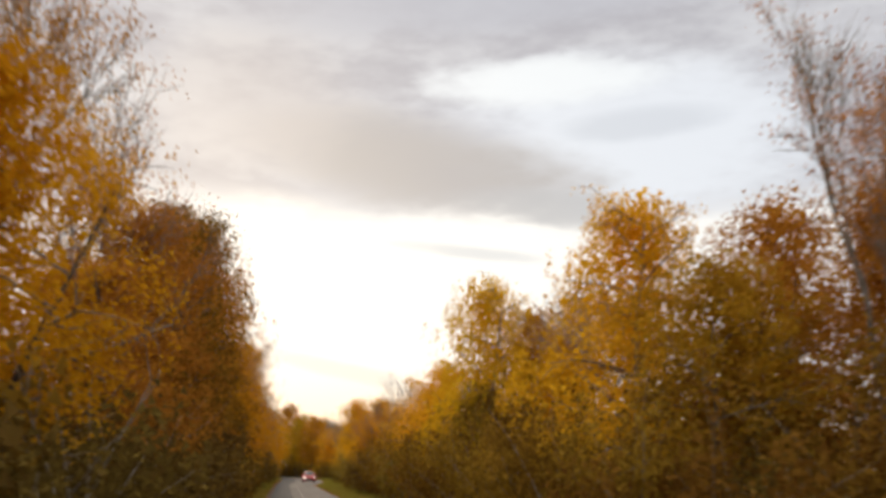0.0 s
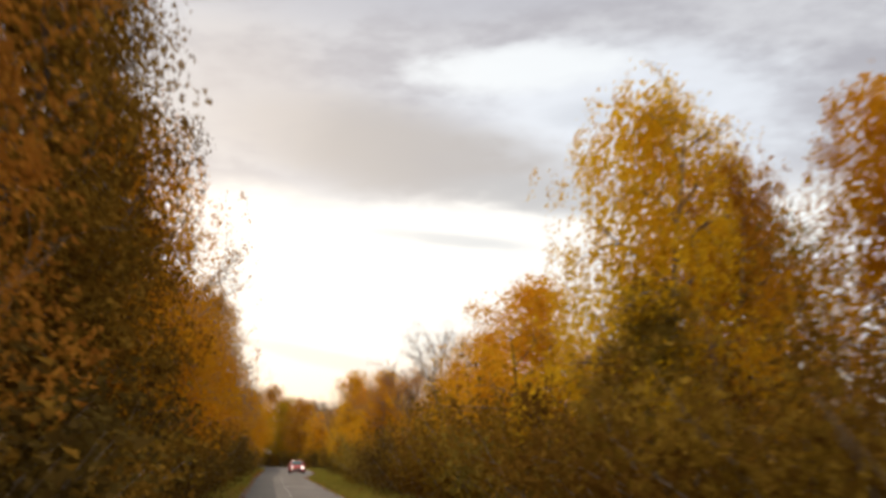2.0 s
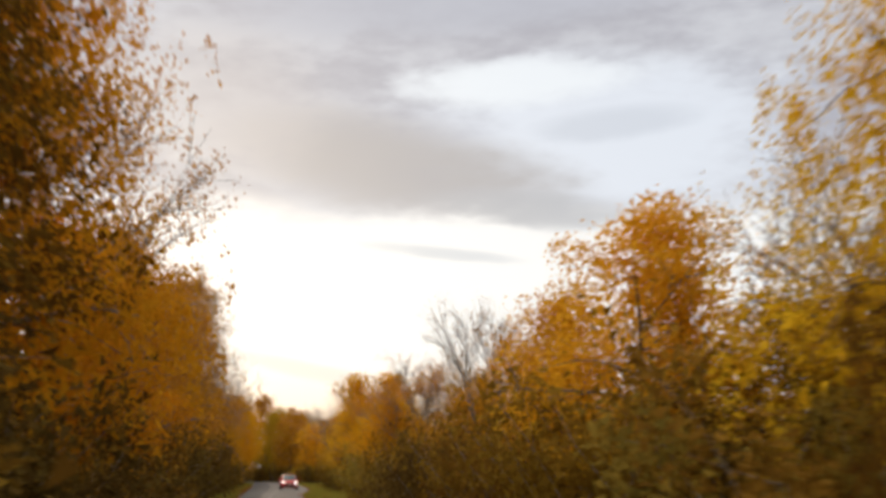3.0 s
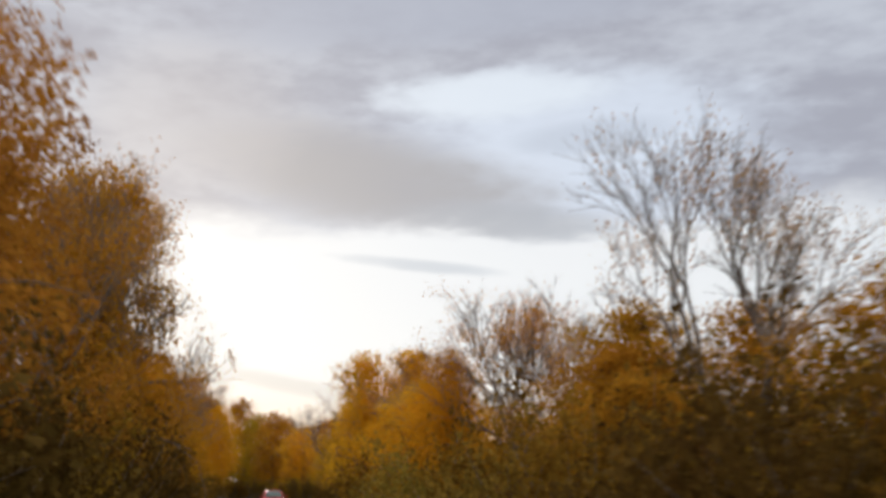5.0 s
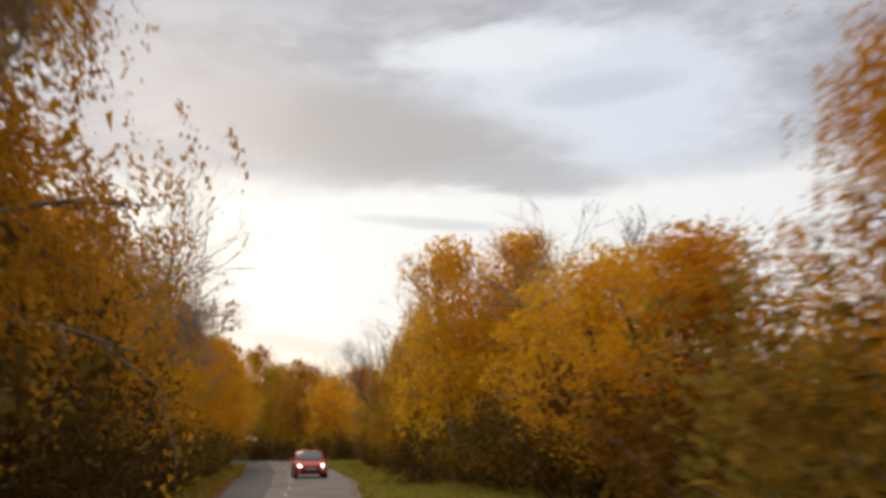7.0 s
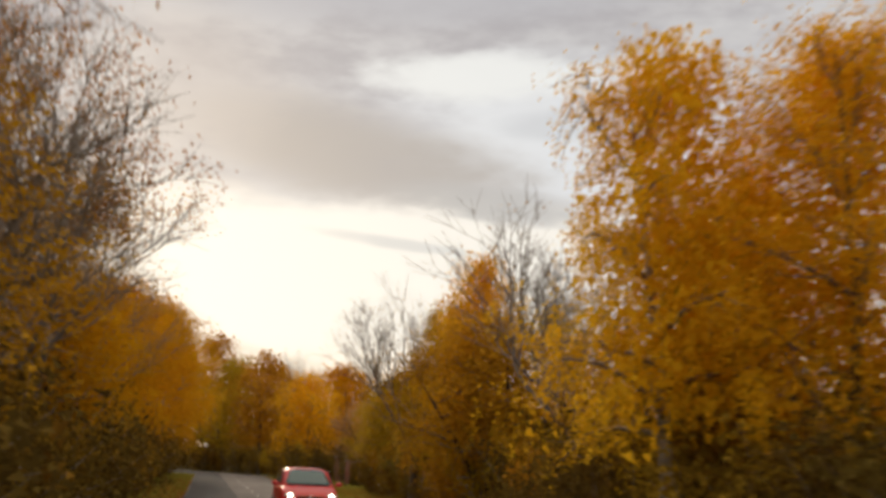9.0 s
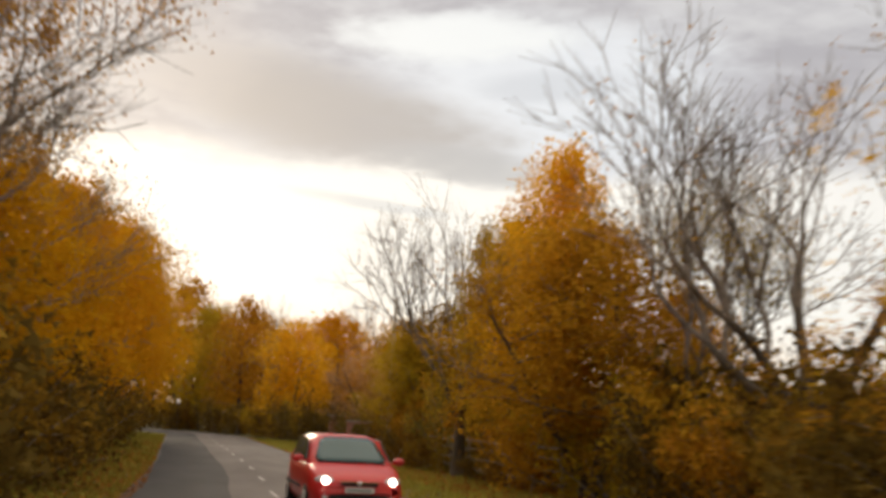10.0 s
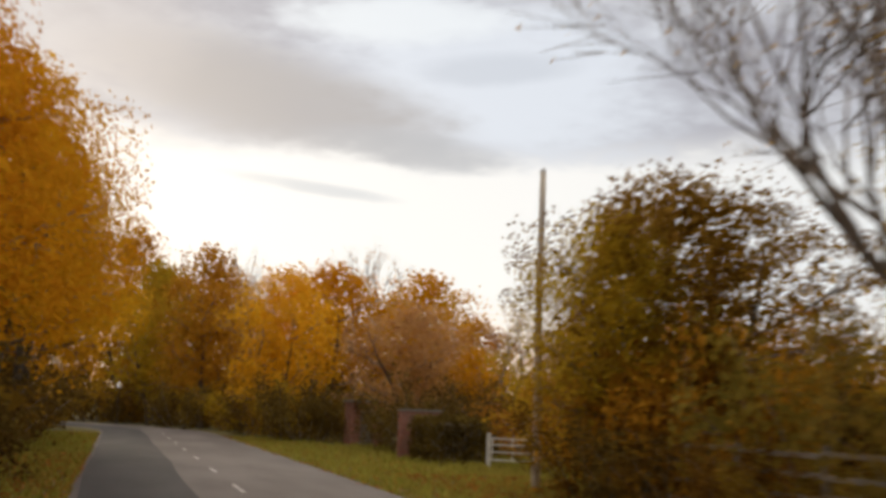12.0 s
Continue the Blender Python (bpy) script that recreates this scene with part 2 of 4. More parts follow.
def box(bm, x0, x1, y0, y1, z0, z1, bevel=0.0):
    r = bmesh.ops.create_cube(bm, size=1.0)
    for v in r["verts"]:
        v.co = Vector(((x0 + x1) / 2 + v.co.x * (x1 - x0), (y0 + y1) / 2 + v.co.y * (y1 - y0), (z0 + z1) / 2 + v.co.z * (z1 - z0)))
    if bevel:
        es = list({e for v in r["verts"] for e in v.link_edges})
        bmesh.ops.bevel(bm, geom=es, offset=bevel, segments=2, affect="EDGES")
    return bm


def tube(points, radii, sides, verts, faces):
    """Append a tapered tube along points to verts and faces."""
    pts = np.asarray(points, float)
    tang = np.gradient(pts, axis=0)
    tang /= np.linalg.norm(tang, axis=1, keepdims=True) + 1e-9
    ref = np.array([0.0, 0.0, 1.0]) if abs(tang[0, 2]) < 0.8 else np.array([1.0, 0.0, 0.0])
    a = np.cross(tang, ref)
    a /= np.linalg.norm(a, axis=1, keepdims=True) + 1e-9
    b = np.cross(tang, a)
    ang = np.linspace(0, 2 * math.pi, sides, endpoint=False)
    start = len(verts)
    for i in range(len(pts)):
        ring = pts[i] + radii[i] * (np.cos(ang)[:, None] * a[i] + np.sin(ang)[:, None] * b[i])
        verts.extend(ring.tolist())
    for i in range(len(pts) - 1):
        for k in range(sides):
            p, q = start + i * sides + k, start + i * sides + (k + 1) % sides
            faces.append((p, q, q + sides, p + sides))
    faces.append(tuple(start + (len(pts) - 1) * sides + k for k in range(sides)))


def bend(rng, start, way, length, n, curl, lift):
    """A crooked line of n points from start along way, lifting (or sinking) as it goes."""
    pts = [np.array(start, float)]
    d = np.array(way, float)
    d /= np.linalg.norm(d)
    for _ in range(n - 1):
        d = d + rng.normal(0, curl, 3) + np.array([0, 0, lift])
        d /= np.linalg.norm(d)
        pts.append(pts[-1] + d * length / (n - 1))
    return np.array(pts)


def leaf_quads(rng, centres, size, hang=0.0):
    n = len(centres)
    u = rng.normal(0, 1, (n, 3))
    u[:, 2] = u[:, 2] * (1 - hang) - hang * 1.6
    u /= np.linalg.norm(u, axis=1, keepdims=True) + 1e-9
    w = np.cross(u, rng.normal(0, 1, (n, 3)))
    w /= np.linalg.norm(w, axis=1, keepdims=True) + 1e-9
    s = size * rng.uniform(0.6, 1.4, (n, 1))
    f = np.cross(u, w) * s * 0.25
    return np.stack([centres - u * s, centres + w * s * 0.62 + f, centres + u * s, centres - w * s * 0.62 + f], axis=1)


def leaf_tris(rng, centres, size, hang=0.0):
    """Small pointed leaves, one triangle each."""
    n = len(centres)
    u = rng.normal(0, 1, (n, 3))
    u[:, 2] = u[:, 2] * (1 - hang) - hang * 1.6
    u /= np.linalg.norm(u, axis=1, keepdims=True) + 1e-9
    w = np.cross(u, rng.normal(0, 1, (n, 3)))
    w /= np.linalg.norm(w, axis=1, keepdims=True) + 1e-9
    s = size * rng.uniform(0.6, 1.4, (n, 1))
    return np.stack([centres - u * s * 0.8 + w * s * 0.66, centres + u * s, centres - u * s * 0.6 - w * s * 0.66], axis=1)


# ---------------------------------------------------------------- trees
# Each kind is grown once, 10 m high and 4 m in crown radius, and then copied.
def grow(kind, variant, seed):
    rng = np.random.default_rng(seed)
    spec = {
        #        limbs base  top  leaves size  hang  subs twigs fork
        "birch": (16, 0.24, 0.98, 24000, 0.043, 0.80, 5, 1, 1),
        "round": (15, 0.24, 0.90, 20000, 0.0535, 0.10, 5, 1, 2),
        "tall":  (16, 0.22, 0.98, 20000, 0.0535, 0.30, 5, 1, 1),
    }[kind]
    light = variant >= 8
    points = 4
    if kind == "tall" and variant == 0:
        spec = spec[:3] + (28000, 0.045) + spec[5:]
    limbs, base, top, leaves, size, hang, subs, twigs, forks = spec
    clear = kind == "round" and variant == 3      # lower boughs cut back over the road
    if clear:
        base = 0.32
    if light:
        leaves, size, twigs = int(leaves * 0.42), size * 1.55, min(twigs, 3)
    thing = new("tree")
    bark = BIRCH if kind == "birch" else BARK
    stems, verts, faces = [], [], []
    wide = 0.2
    for f in range(forks):
        lean = rng.normal(0, 0.05, 2) if forks == 1 else wide * rng.uniform(0.55, 1.15) * np.array([math.cos(f * 6.283 / forks + seed), math.sin(f * 6.283 / forks + seed)])
        st = bend(rng, (0, 0, -0.2), (lean[0], lean[1], 1), (9.6 if forks == 1 else 8.4) * (1 - 0.07 * f), 10, 0.055, 0.05)
        rad = 0.19 * (1 - np.linspace(0, 1, 10) ** 0.8 * 0.9) * (1 - 0.15 * f)
        rad[0] *= 1.35
        tube(st, rad, 8, verts, faces)
        stems.append((st, rad))
    part("trunk", mesh_from("trunk", verts, faces, bark, True), None, thing, "pale birch trunk" if kind == "birch" else "")
    anchors = []
    for i in range(limbs):
        u = (i + 0.5) / limbs
        z = base + (top - base) * u
        st, rad = stems[i % forks]
        k = min(z * 9.0, 8.99)
        j = int(k)
        origin = st[j] + (st[j + 1] - st[j]) * (k - j)
        az = i * 2.39996 + rng.uniform(-0.4, 0.4)
        shape = {"round": math.sin(math.pi * min(0.97, 0.22 + 0.74 * u)) ** 0.55, "tall": 0.92 - 0.62 * u ** 1.6, "birch": 0.98 - 0.68 * u ** 1.8}[kind]
        length = 2.95 * shape * rng.uniform(0.82, 1.12)
        rise = {"round": 0.15 + 0.75 * u, "tall": 0.35 + 0.8 * u, "birch": 0.55 + 0.8 * u}[kind]
        lift = {"birch": -0.10, "round": 0.0, "tall": 0.05}[kind]
        limb = bend(rng, origin, (math.cos(az), math.sin(az), rise), length, 7, 0.10, lift)
        lv, lf = [], []
        r0 = min(0.075, rad[j] * 0.7)
        tube(limb, np.linspace(r0, 0.014, 7), 5, lv, lf)
        for s in range(subs):
            g = 0.22 + 0.78 * (s + rng.uniform(0.1, 0.9)) / subs
            p = limb[min(6, int(g * 6))]
            d = limb[min(6, int(g * 6) + 1)] - limb[max(0, int(g * 6) - 1)]
            d = d / np.linalg.norm(d) + rng.normal(0, 0.55, 3) + np.array([0, 0, 0.15])
            sub = bend(rng, p, d, length * rng.uniform(0.16, 0.28) + 0.25, 5, 0.16, lift)
            tube(sub, np.linspace(0.026, 0.010, 5), 3, lv, lf)
            anchors.append(sub[2:])
            for t in range(twigs):
                q = sub[rng.integers(1, 5)]
                td = sub[4] - sub[0]
                td = td / np.linalg.norm(td) + rng.normal(0, 0.65, 3) + np.array([0, 0, -0.9 if kind == "birch" else 0.05])
                tw = bend(rng, q, td, rng.uniform(0.45, 1.25), points, 0.2, -0.25 if kind == "birch" else 0.03)
                tube(tw, np.linspace(0.013, 0.006, points), 3, lv, lf)
                anchors.append(np.concatenate([(tw[:1] + tw[1:2]) / 2, tw[1:]]))
        part("limb", mesh_from("limb", lv, lf, TWIG, True), None, thing)
    pool = np.concatenate(anchors)
    spread = {"birch": 0.15, "round": 0.21, "tall": 0.20}[kind]
    share = {"birch": 0.55, "round": 0.66, "tall": 0.62}[kind]
    n_lump = int(leaves * share)
    centres = pool[rng.integers(0, len(pool), leaves - n_lump)] + rng.normal(0, spread, (leaves - n_lump, 3))
    quads = [leaf_tris(rng, centres, size, hang)]
    # sprays of leaf standing out from the crown
    count = 54
    u = (np.arange(count) + rng.uniform(0, 1, count)) / count
    az = np.arange(count) * 2.39996 + rng.uniform(-0.5, 0.5, count)
    env = {"round": np.sin(math.pi * np.clip(0.20 + 0.775 * u, 0, 1)) ** 0.6, "tall": 1.0 - 0.75 * u ** 2.2, "birch": 1.0 - 0.72 * u ** 2.0}[kind]
    out = 3.4 * env * rng.uniform(0.5, 1.06, count)
    z = 10 * ((0.34 + 0.63 * u) if clear else (0.24 + 0.74 * u)) * (1.0 if kind != "round" else 0.97)
    spot = np.stack([out * np.cos(az), out * np.sin(az), z], axis=1)
    rad = rng.uniform(0.45, 1.2, count)
    which = rng.integers(0, count, n_lump)
    d = rng.normal(0, 1, (n_lump, 3))
    d /= np.linalg.norm(d, axis=1, keepdims=True)
    flat = np.array([1, 1, 1.5 if kind == "birch" else 0.85])
    c2 = spot[which] + d * flat * (rad[which] * rng.uniform(0.45, 1.08, n_lump))[:, None]
    if kind == "birch":                           # curtains of fine hanging shoots
        strings = count * 15
        at = rng.integers(0, count, strings)
        sd = rng.normal(0, 1, (strings, 3))
        sd /= np.linalg.norm(sd, axis=1, keepdims=True)
        head = spot[at] + sd * np.array([1, 1, 0.8]) * (rad[at] * rng.uniform(0.3, 1.0, strings))[:, None]
        drop = rng.uniform(0.4, 1.3, strings)
        on = rng.integers(0, strings, n_lump)
        f = rng.uniform(0, 1, n_lump)
        c2 = head[on] + rng.normal(0, 0.055, (n_lump, 3))
        c2[:, :2] *= (1 + 0.05 * f * f)[:, None]
        c2[:, 2] += 0.25 - drop[on] * f
    quads.append(leaf_tris(rng, c2, size, hang))
    # the dense inside of the crown
    n_in = 1900 if light else 3200 if kind == "birch" else 4300
    w2 = rng.integers(0, count, n_in)
    c3 = spot[w2] * np.concatenate([np.repeat(rng.uniform(0.05, 0.85 if light else 0.74, (n_in, 1)), 2, axis=1), np.ones((n_in, 1))], axis=1) + rng.normal(0, 0.45 if light else 0.36, (n_in, 3))
    quads.append(leaf_tris(rng, c3, 0.165 if light else 0.114, hang))
    q = np.concatenate(quads)
    mid = q.mean(axis=1)
    far = np.hypot(mid[:, 0], mid[:, 1])
    keep = (far < 4.1) & (mid[:, 2] > 0.2) & (q[:, :, 2].max(axis=1) < 10.3)
    part("crown", leaves_mesh("crown", q[keep], LEAF["orange"]), None, thing)
    return thing


def grow_fan(kind, variant, seed):
    """A thinly leaved tree: a short trunk parting again and again into a fan of fine twigs."""
    rng = np.random.default_rng(seed)
    light = variant >= 8
    thing = new("tree")
    tips, trunk_v, trunk_f = [], [], []
    last = 3 if light else 4
    tube(np.array([(0, 0, -0.2), (0.02, 0, 0.5), (0.03, 0.02, 1.2), (0.01, 0.02, 1.9)]), np.array([0.28, 0.20, 0.175, 0.16]), 10, trunk_v, trunk_f)

    def turned(d, spread, lift):
        side = np.cross(d, rng.normal(0, 1, 3))
        side /= np.linalg.norm(side)
        w = d + side * spread + np.array([0, 0, lift])
        return w / np.linalg.norm(w)

    def branch(p, d, length, r, level, verts, faces):
        n = 6 if level < 2 else 4 if level < last else 3
        line = bend(rng, p, d, length, n, 0.10, 0.035)
        tube(line, np.linspace(r, r * 0.62, n), 6 if level < 2 else 4 if level < 3 else 3, verts, faces)
        way = line[-1] - line[-2]
        way = way / np.linalg.norm(way)
        if level == last:
            for k in range(2 if light else 4):
                q = line[1 + k % 2] if k else line[-1]
                tw = bend(rng, q, turned(way, rng.uniform(0.2, 0.9), 0.06), rng.uniform(0.4, 0.95), 2, 0.1, 0.0)
                tube(tw, np.array([0.0085, 0.0045]), 3, verts, faces)
                tips.append(np.stack([tw[0] * 0.6 + tw[1] * 0.4, tw[1]]))
            tips.append(line[1:])
            return
        for k in range(3):
            at = line[-1] if k < 2 else line[max(1, n - 1 - rng.integers(1, 3))]
            w = turned(way, (0.42 if k < 2 else 0.70) * rng.uniform(0.6, 1.2), 0.15)
            yield at, w, length * rng.uniform(0.62, 0.84), r * 0.62 * rng.uniform(0.8, 1.0)

    def wood(p, d, length, r, level, verts, faces):
        for at, w, l2, r2 in branch(p, d, length, r, level, verts, faces):
            wood(at, w, l2, r2, level + 1, verts, faces)

    leaders = 4 if kind == "bare" else 3
    for f in range(leaders):
        a = f * 6.283 / leaders + seed + rng.uniform(-0.3, 0.3)
        lean = rng.uniform(0.22, 0.62)
        first = list(branch(np.array((0.01, 0.02, 1.7)), np.array((lean * math.cos(a), lean * math.sin(a), 1.0)), 2.5 * rng.uniform(0.85, 1.15), 0.115, 0, trunk_v, trunk_f))
        for at, w, l2, r2 in first:
            lv, lf = [], []
            wood(at, w, l2, r2, 1, lv, lf)
            part("limb", mesh_from("limb", lv, lf, TWIG, True), None, thing)
    part("trunk", mesh_from("trunk", trunk_v, trunk_f, BARK, True), None, thing)
    # leaves hang on in patches
    count = {"bare": 700, "sparse": 9000}[kind]
    if variant == 2:
        count = 4200
    if light:
        count = count // 3
    leafy_tips = [t for t in tips if noise.noise(tuple(t[0] * 0.45 + seed)) > (-0.12 if variant != 2 else 0.05) or rng.uniform() < 0.12]
    pool = np.concatenate(leafy_tips)
    centres = pool[rng.integers(0, len(pool), count)] + rng.normal(0, 0.13, (count, 3))
    part("crown", leaves_mesh("crown", leaf_tris(rng, centres, 0.060 if light else 0.042, 0.25), LEAF["orange"]), None, thing)
    top = max(float(t[:, 2].max()) for t in tips)
    wide = np.quantile(np.concatenate([np.hypot(t[:, 0], t[:, 1]) for t in tips]), 0.97)
    fit = np.array((4.0 / wide, 4.0 / wide, 10.0 / top))
    for c in thing.children:
        co = np.empty(len(c.data.vertices) * 3, np.float32)
        c.data.vertices.foreach_get("co", co)
        c.data.vertices.foreach_set("co", (co.reshape(-1, 3) * fit).reshape(-1).astype(np.float32))
        c.data.update()
    return thing


GROWN = {}
WORDS = {"golden": "golden-yellow", "orange": "orange", "rust": "rust-red", "brown": "copper-brown", "olive": "olive-yellow", "dark": "dark brown-green", "pink": "pinkish-orange", "bramble": "russet-brown", "moss": "mossy green-brown", "umber": "dark umber-brown"}


def tree(kind, variant, x, y, h, r, colour, turn=0.0, where="the road"):
    m = pose(x, y, 0, 0, 0, turn) @ Matrix.Diagonal((r / 4.0, r / 4.0, h / 10.0, 1))
    key = (kind, variant)
    if key not in GROWN:
        GROWN[key] = (grow_fan if kind in ("sparse", "bare") else grow)(kind, variant, 11 + 17 * variant + 101 * len(kind))
        ob = GROWN[key]
        ob["spare"] = 1
    ob = GROWN[key]
    if "spare" in ob:
        del ob["spare"]
        kids = [(c, c) for c in ob.children]
        for c, _ in kids:
            c.matrix_basis = Matrix.Diagonal((r / 4.0, r / 4.0, h / 10.0, 1))
        ob.matrix_basis = pose(x, y, 0, 0, 0, turn)
        ob["h"], ob["r"] = h, r
    else:
        src = ob
        ob = copy_thing(src, pose(x, y, 0, 0, 0, turn))
        for c in ob.children:
            c.matrix_basis = Matrix.Diagonal((r / 4.0, r / 4.0, h / 10.0, 1))
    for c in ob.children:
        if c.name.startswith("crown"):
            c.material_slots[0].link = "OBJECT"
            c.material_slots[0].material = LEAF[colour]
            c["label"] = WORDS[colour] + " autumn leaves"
    text = {
        "birch": "tall birch with drooping %s leaves by %s" % (WORDS[colour], where),
        "round": "broad leafy %s autumn tree by %s" % (WORDS[colour], where),
        "tall": "tall dense tree with %s leaves by %s" % (WORDS[colour], where),
        "sparse": "thinning tree with scattered %s leaves by %s" % (WORDS[colour], where),
        "bare": "nearly bare dark-branched tree by %s" % where,
    }[kind]
    tagged(ob, text, "tree", "trees along the road")
    return ob


LEFT = [
    ("round", 0, -5.7, 18.5, 9.6, 3.8, "orange"), ("sparse", 0, -6.8, 21.5, 14.0, 3.6, "brown"), ("tall", 0, -5.9, 29.5, 7.4, 4.2, "rust"),
    ("sparse", 1, -6.9, 34.5, 15.5, 4.6, "rust"), ("round", 1, -5.5, 38.5, 11.5, 4.8, "rust"), ("tall", 1, -5.6, 45.5, 13.0, 5.0, "bramble"), ("round", 1, -5.0, 48.5, 7.4, 4.6, "umber"), ("tall", 0, -5.6, 53.0, 14.5, 5.3, "umber"),
    ("birch", 0, -4.8, 57.5, 12.4, 5.3, "orange"), ("sparse", 1, -6.4, 63.0, 15.0, 5.0, "brown"), ("round", 0, -5.5, 67.0, 9.0, 4.8, "orange"),
    ("round", 2, -5.4, 75.0, 9.5, 4.7, "rust"), ("tall", 1, -5.8, 83.0, 12.0, 4.8, "rust"), ("birch", 1, -5.8, 90.0, 11.0, 4.7, "rust"),
    ("sparse", 0, -5.2, 97.0, 12.5, 4.4, "orange"), ("sparse", 1, -5.0, 105.5, 14.0, 4.6, "brown"), ("birch", 0, -5.3, 101.5, 12.6, 3.6, "brown"), ("bare", 0, -5.6, 103.5, 13.5, 4.4, "brown"), ("round", 1, -5.2, 113.5, 9.2, 5.0, "brown"),
    ("round", 0, -5.2, 121.5, 9.2, 5.0, "orange"), ("bare", 0, -5.4, 127.5, 12.5, 5.2, "brown"), ("round", 2, -5.5, 132.0, 8.6, 4.9, "brown"),
    ("sparse", 1, -4.8, 139.5, 12.5, 5.4, "rust"), ("sparse", 0, -5.2, 149.0, 11.5, 5.4, "brown"), ("bare", 1, -5.6, 146.0, 12.0, 5.0, "brown"), ("bare", 0, -5.4, 137.0, 11.5, 5.0, "brown"), ("round", 3, -5.6, 155.5, 8.4, 4.6, "orange"),
    ("round", 3, -5.2, 164.0, 9.4, 4.8, "orange"), ("birch", 1, -4.4, 171.5, 10.5, 5.0, "orange"), ("round", 3, -4.1, 180.0, 11.0, 5.2, "orange"),
    ("round", 3, -3.6, 189.5, 12.6, 5.4, "orange"), ("round", 3, -3.4, 199.0, 13.2, 5.4, "orange"), ("round", 3, -3.8, 209.0, 13.2, 5.4, "golden"),
    ("tall", 8, -9.5, 217.0, 14.0, 5.0, "brown"), ("tall", 8, -8.6, 101.0, 13.0, 4.6, "brown"), ("birch", 0, -5.2, 109.0, 15.0, 5.6, "brown"),
    ("tall", 8, -8.6, 143.0, 11.5, 4.6, "brown"), ("sparse", 1, -5.0, 159.5, 12.0, 4.8, "brown"), ("tall", 8, -8.6, 152.0, 11.5, 4.6, "brown"),
]
RIGHT = [
    ("sparse", 1, 12.9, 20.5, 13.5, 4.0, "rust"), ("round", 1, 11.0, 25.0, 7.6, 3.8, "olive"), ("birch", 0, 10.2, 29.0, 10.0, 4.3, "golden"), ("round", 2, 14.2, 27.5, 10.0, 4.0, "rust"), ("tall", 1, 14.4, 22.5, 8.8, 3.4, "rust"),
    ("bare", 1, 13.4, 37.0, 10.4, 5.4, "brown"), ("birch", 1, 13.0, 45.0, 9.8, 3.8, "orange"), ("birch", 0, 9.8, 50.5, 11.3, 4.2, "golden"),
    ("birch", 1, 9.1, 49.4, 6.0, 2.7, "moss"), ("birch", 1, 12.6, 52.4, 10.2, 4.0, "brown"), ("round", 0, 14.6, 54.5, 9.4, 4.2, "moss"), ("round", 2, 12.6, 58.0, 5.6, 3.8, "brown"), ("bare", 0, 15.0, 60.0, 11.0, 4.6, "brown"), ("round", 0, 9.6, 61.5, 8.3, 4.3, "golden"), ("round", 1, 13.0, 61.5, 6.2, 3.6, "moss"),
    ("round", 1, 10.2, 71.0, 7.6, 3.8, "orange"), ("bare", 1, 14.0, 75.0, 9.4, 4.6, "brown"), ("sparse", 2, 10.9, 84.5, 10.2, 3.7, "pink"), ("round", 1, 12.9, 81.5, 6.0, 3.4, "brown"), ("round", 2, 14.6, 90.5, 6.8, 3.8, "brown"),
    ("round", 2, 9.9, 87.5, 4.3, 3.0, "brown"), ("round", 1, 11.2, 92.5, 5.8, 3.8, "brown"), ("round", 1, 15.6, 103.0, 6.2, 4.4, "olive"), ("bare", 0, 14.4, 104.8, 11.0, 4.6, "brown"), ("round", 0, 12.6, 94.5, 7.4, 3.8, "brown"),
    ("sparse", 1, 10.0, 100.0, 9.4, 4.3, "orange"), ("birch", 0, 8.0, 101.0, 6.4, 2.3, "orange"), ("round", 0, 13.8, 99.0, 5.0, 3.4, "brown"), ("round", 1, 11.8, 104.2, 4.6, 3.6, "brown"), ("round", 0, 9.8, 111.0, 6.2, 4.2, "orange"), ("round", 1, 10.6, 118.5, 7.2, 4.2, "golden"),
    ("round", 2, 13.6, 140.2, 9.6, 4.0, "golden"), ("round", 1, 13.2, 128.6, 7.4, 3.6, "brown"), ("round", 2, 14.8, 158.0, 6.4, 3.6, "brown"), ("bare", 0, 13.0, 121.5, 9.6, 5.4, "brown"), ("tall", 0, 12.4, 134.5, 10.8, 4.4, "golden"), ("round", 2, 11.6, 138.8, 8.0, 3.8, "olive"),
    ("birch", 0, 9.3, 135.8, 10.8, 4.3, "golden"), ("round", 2, 12.8, 142.5, 6.0, 3.6, "brown"), ("bare", 0, 12.8, 149.0, 12.4, 6.2, "brown"), ("sparse", 2, 13.0, 153.5, 9.2, 3.6, "olive"),
    ("round", 0, 11.6, 157.0, 8.1, 5.2, "brown"), ("round", 3, 11.9, 160.5, 11.3, 3.3, "golden"), ("bare", 1, 10.2, 166.2, 11.4, 5.2, "brown"),
    ("tall", 1, 11.9, 165.4, 9.4, 3.6, "olive"), ("round", 1, 12.7, 176.6, 7.6, 5.2, "bramble"), ("round", 3, 10.9, 176.6, 6.6, 3.2, "olive"),
]
